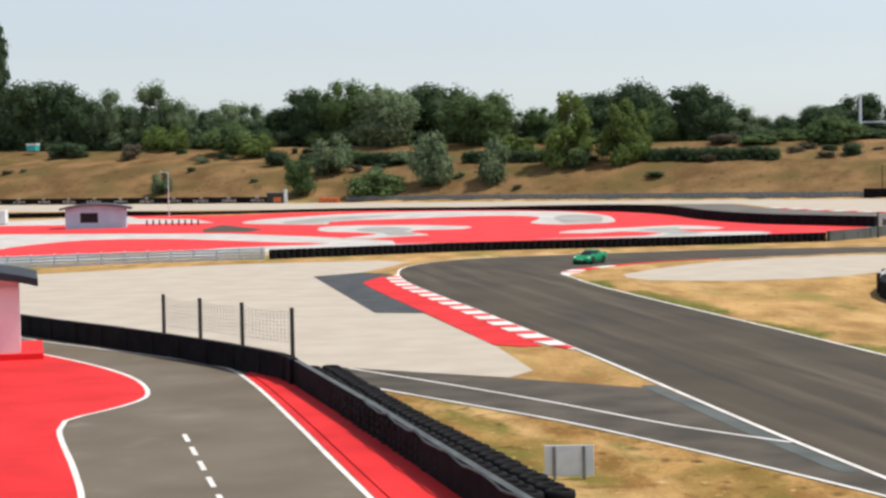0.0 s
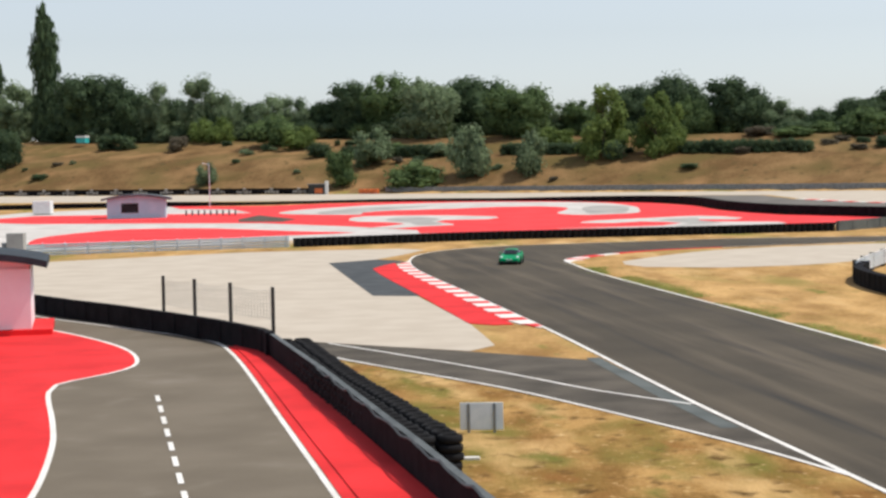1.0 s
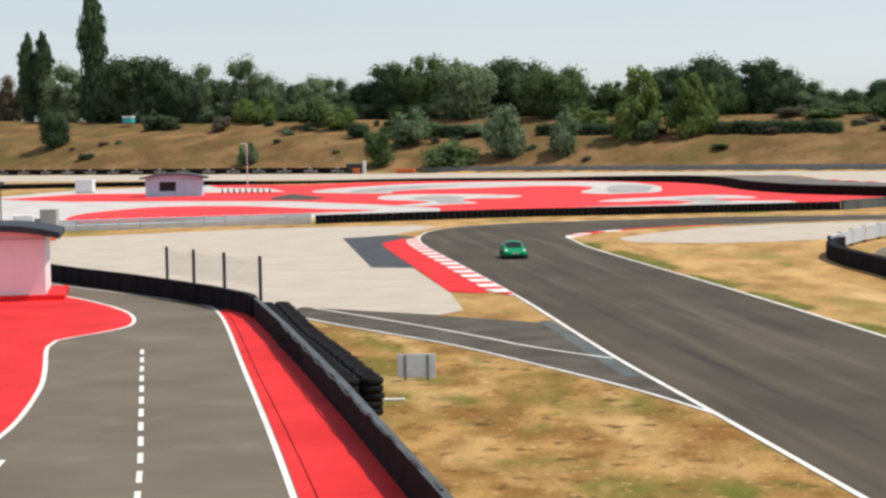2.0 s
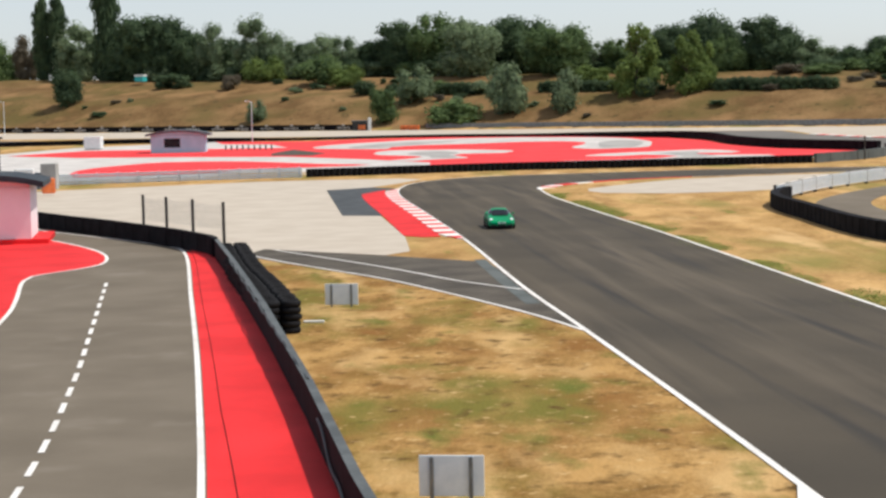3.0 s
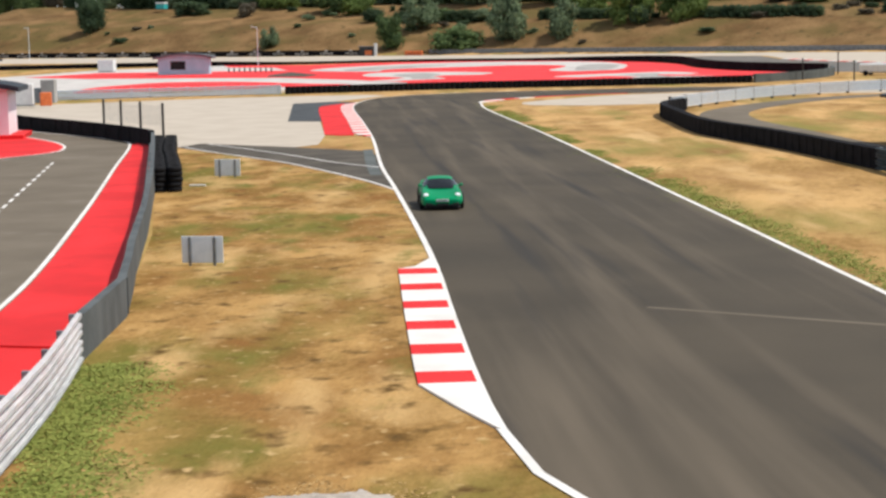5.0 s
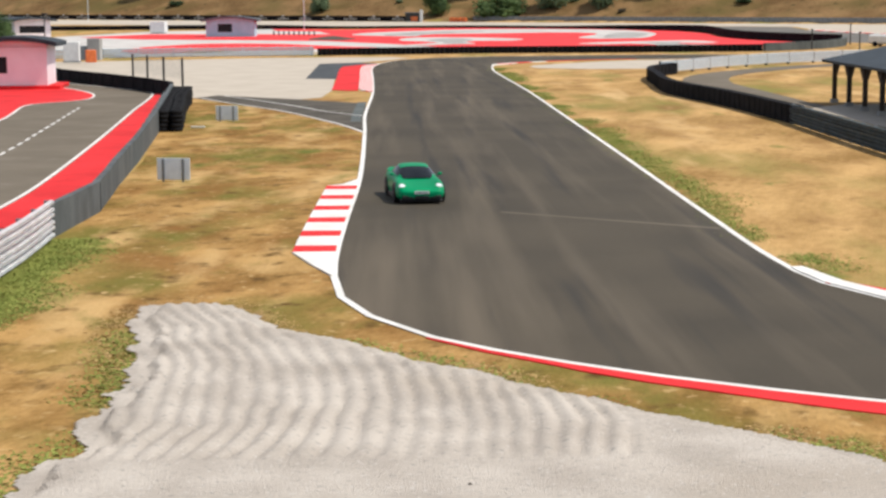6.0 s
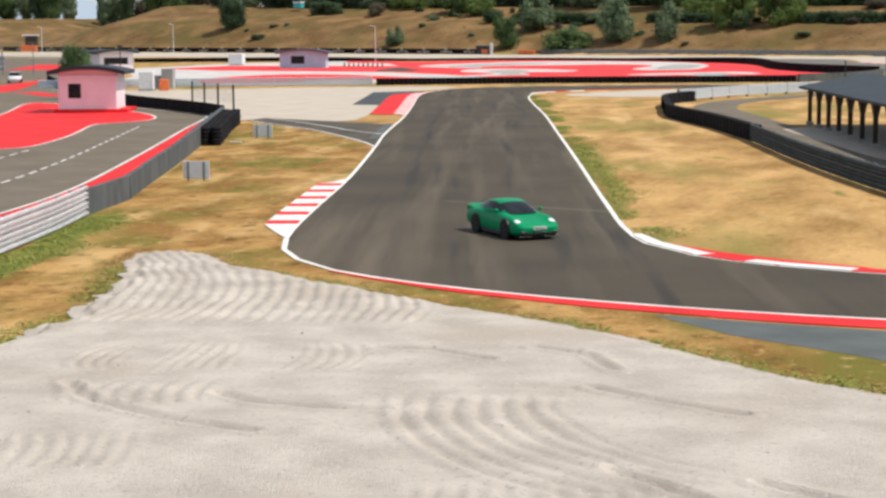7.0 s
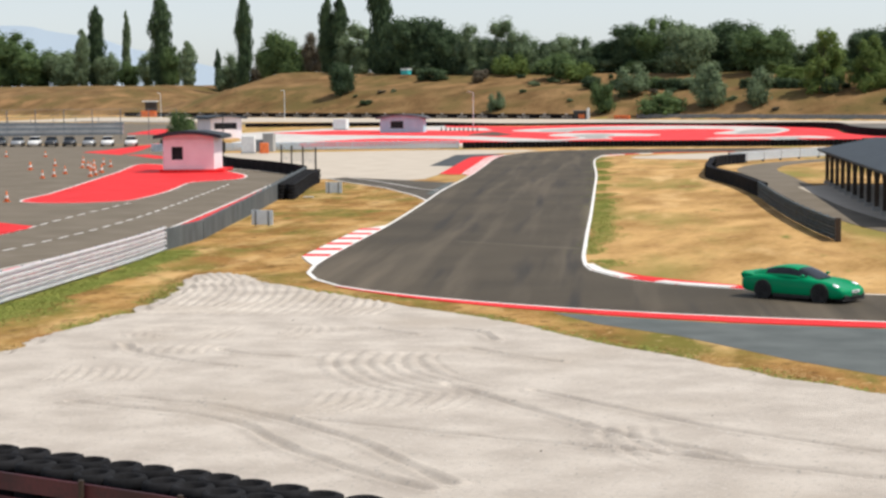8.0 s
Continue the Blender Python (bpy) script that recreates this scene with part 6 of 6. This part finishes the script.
def sports_car():
    car = thing("sports_car", None, "bright green rear-engined sports coupe with black wheels", "car")
    st = [(2.27, 0.60, 0.24, 0.38, 0.45, 0.00), (2.19, 0.79, 0.18, 0.42, 0.51, 0.01), (2.00, 0.865, 0.14, 0.48, 0.57, 0.07), (1.70, 0.91, 0.13, 0.54, 0.645, 0.13), (1.30, 0.925, 0.13, 0.60, 0.73, 0.12), (0.95, 0.905, 0.13, 0.62, 0.80, 0.06), (0.60, 0.89, 0.13, 0.63, 0.90, 0.0), (0.0, 0.885, 0.13, 0.64, 0.92, 0.0), (-0.55, 0.895, 0.13, 0.66, 0.93, 0.0), (-0.90, 0.92, 0.13, 0.69, 0.94, 0.0), (-1.20, 0.935, 0.13, 0.70, 0.93, 0.01), (-1.60, 0.92, 0.16, 0.70, 0.90, 0.01), (-1.95, 0.90, 0.21, 0.69, 0.86, 0.0), (-2.15, 0.86, 0.26, 0.66, 0.82, 0.0), (-2.25, 0.76, 0.33, 0.60, 0.74, 0.0)]
    bm = bmesh.new()
    rows = []
    for x, w_, zb, zm, zt, fen in st:
        half = [(0.0, zb), (w_ * 0.80, zb), (w_ * 0.965, zb + 0.07), (w_, (zb + zm) / 2 + 0.05), (w_ * 0.985, zm), (w_ * 0.93, zm + (zt - zm) * 0.62 + fen * 0.7), (w_ * 0.78, zt - 0.005 + fen), (w_ * 0.52, zt - 0.002), (0.0, zt)]
        rows.append([bm.verts.new((x, y, z)) for y, z in half] + [bm.verts.new((x, -y, z)) for y, z in half[-2:0:-1]])
    n = len(rows[0])
    for a, b in zip(rows, rows[1:]):
        for k in range(n):
            bm.faces.new((a[k], a[(k + 1) % n], b[(k + 1) % n], b[k]))
    bm.faces.new(rows[0])
    bm.faces.new(rows[-1][::-1])
    bmesh.ops.recalc_face_normals(bm, faces=bm.faces)
    body = part("body", bm, M_GREEN, car, smooth=True)
    sub = body.modifiers.new("round", "SUBSURF")
    sub.levels = sub.render_levels = 2

    # greenhouse: one smooth shell along the car, cut into panes, pillars and roof
    along_x = [1.02, 0.85, 0.62, 0.38, 0.18, -0.05, -0.35, -0.65, -0.95, -1.25, -1.55, -1.85, -2.08]
    crown_z = [0.80, 0.92, 1.035, 1.145, 1.215, 1.265, 1.292, 1.285, 1.24, 1.165, 1.075, 0.98, 0.90]
    foot_w = [0.52, 0.66, 0.735, 0.765, 0.78, 0.79, 0.79, 0.78, 0.76, 0.72, 0.66, 0.60, 0.52]
    roof_w = [0.44, 0.52, 0.535, 0.53, 0.53, 0.54, 0.55, 0.545, 0.53, 0.51, 0.48, 0.45, 0.42]
    foot_z = [0.76, 0.80, 0.84, 0.86, 0.875, 0.885, 0.89, 0.89, 0.89, 0.885, 0.87, 0.84, 0.80]

    def ring(x):
        c, f, r, z = (interp(-x, [-v for v in along_x], w_) for w_ in (crown_z, foot_w, roof_w, foot_z))
        c = max(c, z + 0.02)
        out = []
        for k in range(9):
            u = k / 8
            if u <= 0.5:
                q = u * 2
                out.append((x, f + (r - f) * q ** 1.25, z + (c - 0.075 * min(1, (c - z) / 0.3) - z) * q))
            else:
                q = (u - 0.5) * 2
                out.append((x, r * math.cos(q * math.pi / 2) ** 0.9, c - 0.075 * min(1, (c - z) / 0.3) * (1 - math.sin(q * math.pi / 2))))
        return out

    def shell(xs, k0, k1, sides):
        bm = bmesh.new()
        for s in sides:
            cols = [[bm.verts.new((x, y * s, z)) for x, y, z in ring(u)[k0:k1 + 1]] for u in xs]
            for a, b in zip(cols, cols[1:]):
                for k in range(len(a) - 1):
                    bm.faces.new((a[k], b[k], b[k + 1], a[k + 1]) if s > 0 else (a[k + 1], b[k + 1], b[k], a[k]))
        bmesh.ops.remove_doubles(bm, verts=bm.verts, dist=0.001)
        bmesh.ops.recalc_face_normals(bm, faces=bm.faces)
        return bm

    def steps(x0, x1, n=8):
        return [x0 + (x1 - x0) * k / n for k in range(n + 1)]

    part("windscreen", shell(steps(0.96, 0.16), 3, 8, (1, -1)), M_GLASS, car, "dark windscreen", smooth=True)
    part("roof", shell(steps(0.16, -0.98), 4, 8, (1, -1)), M_GREEN, car, smooth=True)
    part("rear_window", shell(steps(-0.98, -1.62), 5, 8, (1, -1)), M_GLASS, car, "dark rear window", smooth=True)
    part("engine_lid", shell(steps(-1.62, -2.06), 0, 8, (1, -1)), M_GREEN, car, smooth=True)
    for s in (1, -1):
        part("a_pillar", shell(steps(1.0, 0.58), 0, 3, (s,)), M_GREEN, car, smooth=True)
        part("side_window", shell(steps(0.58, -1.2), 1, 4, (s,)), M_GLASS, car, "dark side window", smooth=True)
        part("rear_quarter", shell(steps(-1.2, -1.62), 0, 5, (s,)), M_GREEN, car, smooth=True)
        part("window_sill", shell(steps(0.58, -1.2), 0, 1, (s,)), M_GREEN, car, smooth=True)
        part("roof_rail", shell(steps(-0.98, -1.2, 3), 4, 5, (s,)), M_GREEN, car, smooth=True)
    # tail: a solid lip that rises from the engine lid
    spoiler = bmesh.new()
    rows = []
    for y, k in ((-0.78, 0.0), (-0.66, 1.0), (-0.3, 1.0), (0.0, 1.0), (0.3, 1.0), (0.66, 1.0), (0.78, 0.0)):
        rows.append([spoiler.verts.new((x, y, z)) for x, z in ((-1.72, 0.88), (-1.95, 0.90 + 0.03 * k), (-2.22, 0.91 + 0.07 * k), (-2.25, 0.88 + 0.07 * k), (-2.18, 0.70), (-1.8, 0.70))])
    for a, b in zip(rows, rows[1:]):
        for k in range(6):
            spoiler.faces.new((a[k], a[(k + 1) % 6], b[(k + 1) % 6], b[k]))
    spoiler.faces.new(rows[0])
    spoiler.faces.new(rows[-1][::-1])
    bmesh.ops.recalc_face_normals(spoiler, faces=spoiler.faces)
    part("spoiler", spoiler, M_GREEN, car, "raised rear lip")
    for s in (1, -1):
        bm = bmesh.new()
        bmesh.ops.create_uvsphere(bm, u_segments=14, v_segments=8, radius=1.0)
        bmesh.ops.transform(bm, matrix=Matrix.Translation((1.86, 0.68 * s, 0.635)) @ Matrix.Rotation(0.42, 4, "Y") @ Matrix.Diagonal((0.17, 0.125, 0.05, 1)), verts=bm.verts)
        part("headlight", bm, M_LAMP, car, "clear round headlight", smooth=True)
        bm = box(2.0, 2.25, 0.50 * s - 0.21, 0.50 * s + 0.21, 0.17, 0.33, 0.03)
        part("intake", bm, M_TRIM, car, "black lower intake")
        bm = box(2.05, 2.24, 0.48 * s - 0.13, 0.48 * s + 0.13, 0.36, 0.395, 0.01)
        part("driving_light", bm, M_LAMP, car, "pale light strip")
        bm = bmesh.new()
        bmesh.ops.create_uvsphere(bm, u_segments=12, v_segments=8, radius=1.0)
        bmesh.ops.transform(bm, matrix=Matrix.Translation((0.55, 0.90 * s, 0.96)) @ Matrix.Diagonal((0.08, 0.09, 0.06, 1)), verts=bm.verts)
        add_box(bm, 0.46, 0.56, min(0.78 * s, 0.9 * s), max(0.78 * s, 0.9 * s), 0.89, 0.925)
        part("mirror", bm, M_GREEN, car, smooth=True)
        for x in (1.28, -1.17):
            bm = add_rod(bmesh.new(), (x, 0.70 * s, 0.345), (x, 0.93 * s, 0.345), 0.385, None, 28)
            part("wheel_arch", bm, M_TRIM, car, "black wheel arch")
    part("lower_grille", box(2.1, 2.275, -0.27, 0.27, 0.18, 0.32, 0.03), M_TRIM, car, "black lower grille")
    plate = part("number_plate", box(2.255, 2.29, -0.26, 0.26, 0.375, 0.485, 0.005), M_WHITEBOX, car, "white plate with plain bars")
    for k in range(6):
        part("plate_bar", box(2.29, 2.293, -0.2 + k * 0.07, -0.16 + k * 0.07, 0.40, 0.46), M_TRIM, plate)
    # added black bands put the shade of the lower body into colour
    part("front_splitter", box(1.75, 2.24, -0.78, 0.78, 0.09, 0.16, 0.03), M_TRIM, car, "black band for the shade under the nose")
    for s in (1, -1):
        part("side_sill", box(-0.75, 0.88, min(0.80 * s, 0.905 * s), max(0.80 * s, 0.905 * s), 0.09, 0.23, 0.02), M_TRIM, car, "black band for the shaded lower side")
    # low-slung body
    for ob in car.children:
        if ob.name.split(".")[0] != "wheel_arch":
            for q in [ob] + list(ob.children):
                for v in q.data.vertices:
                    v.co.z = 0.012 + v.co.z * 0.985
    wheels = []
    tyre = lathe([(0.235, -0.12), (0.315, -0.13), (0.342, -0.10), (0.345, 0.0), (0.342, 0.10), (0.315, 0.13), (0.235, 0.12)], 28)
    tyre_me = bpy.data.meshes.new("tyre")
    tyre.to_mesh(tyre_me)
    tyre.free()
    tyre_me.materials.append(M_TYRE)
    rim = bmesh.new()
    add_rod(rim, (0, 0, 0.02), (0, 0, 0.115), 0.055, None, 12)
    for k in range(5):
        m = Matrix.Rotation(k * 2 * math.pi / 5, 4, "Z")
        add_box(rim, 0.04, 0.232, -0.028, 0.028, 0.07, 0.13, 0.008, m)
    rim_me = bpy.data.meshes.new("rim")
    rim.to_mesh(rim_me)
    rim.free()
    rim_me.materials.append(M_RIM)
    for x in (1.28, -1.17):
        for s in (1, -1):
            wheel = new("wheel")
            wheel.parent = car
            wheel["label"] = "black tyre on a dark spoked rim"
            for nm, me in (("tyre", tyre_me), ("rim", rim_me)):
                o = new(nm, me)
                o.parent = wheel
                o.matrix_basis = Matrix.Rotation(radians(-90 * s), 4, "X")
            wheels.append((wheel, x, 0.825 * s))
    return car, wheels


CAR, WHEELS = sports_car()

# ---------- movement ----------
CAR_ROWS = [(0.0, 7.37, 166.61, 250), (0.25, 4.97, 162.16, 254), (0.5, 3.04, 158.18, 259), (0.75, 1.87, 153.5, 265), (1.0, 1.58, 147.65, 272), (1.25, 2.09, 141.06, 277), (1.5, 3.08, 134.21, 280), (2.0, 5.51, 122.05, 283), (2.5, 8.3, 110.14, 284.8), (3.0, 11.37, 98.69, 284.6), (3.5, 15.37, 84.52, 285.3), (4.0, 19.59, 68.84, 285), (4.5, 23.91, 52.7, 285), (5.0, 28.16, 37.72, 286), (5.25, 30.23, 30.12, 286.5), (5.5, 32.22, 23.91, 287.3), (5.75, 34.21, 18.53, 290.5), (6.0, 36.25, 13.75, 293.5), (6.25, 38.43, 9.48, 298.5), (6.5, 40.93, 5.56, 303), (6.75, 43.69, 1.91, 307.5), (7.0, 46.98, -1.75, 312), (7.25, 50.18, -4.57, 319), (7.5, 53.94, -7.2, 326), (7.75, 58.39, -9.65, 333), (8.0, 63.26, -11.69, 339)]


def motions():
    rows = [(t, pose(x, y, 0.027, 0, 0, a)) for t, x, y, a in CAR_ROWS]
    walk(CAR, rows)
    times = [r[0] for r in CAR_ROWS]
    far, dist = [0.0], 0.0
    for a, b in zip(CAR_ROWS, CAR_ROWS[1:]):
        dist += math.hypot(b[1] - a[1], b[2] - a[2])
        far.append(dist)
    for wheel, x, y in WHEELS:
        spin, last, keys = 0.0, 0.0, []
        for k in range(241):
            t = k / 30
            s = interp(t, times, far)
            turn = math.degrees((s - last) / 0.34)
            last = s
            # the five spokes repeat every 72 degrees
            spin += (turn + 36) % 72 - 36
            keys.append((t, Matrix.Translation((x, y, 0.34)) @ Matrix.Rotation(radians(spin), 4, "Y")))
        walk(wheel, keys)


motions()
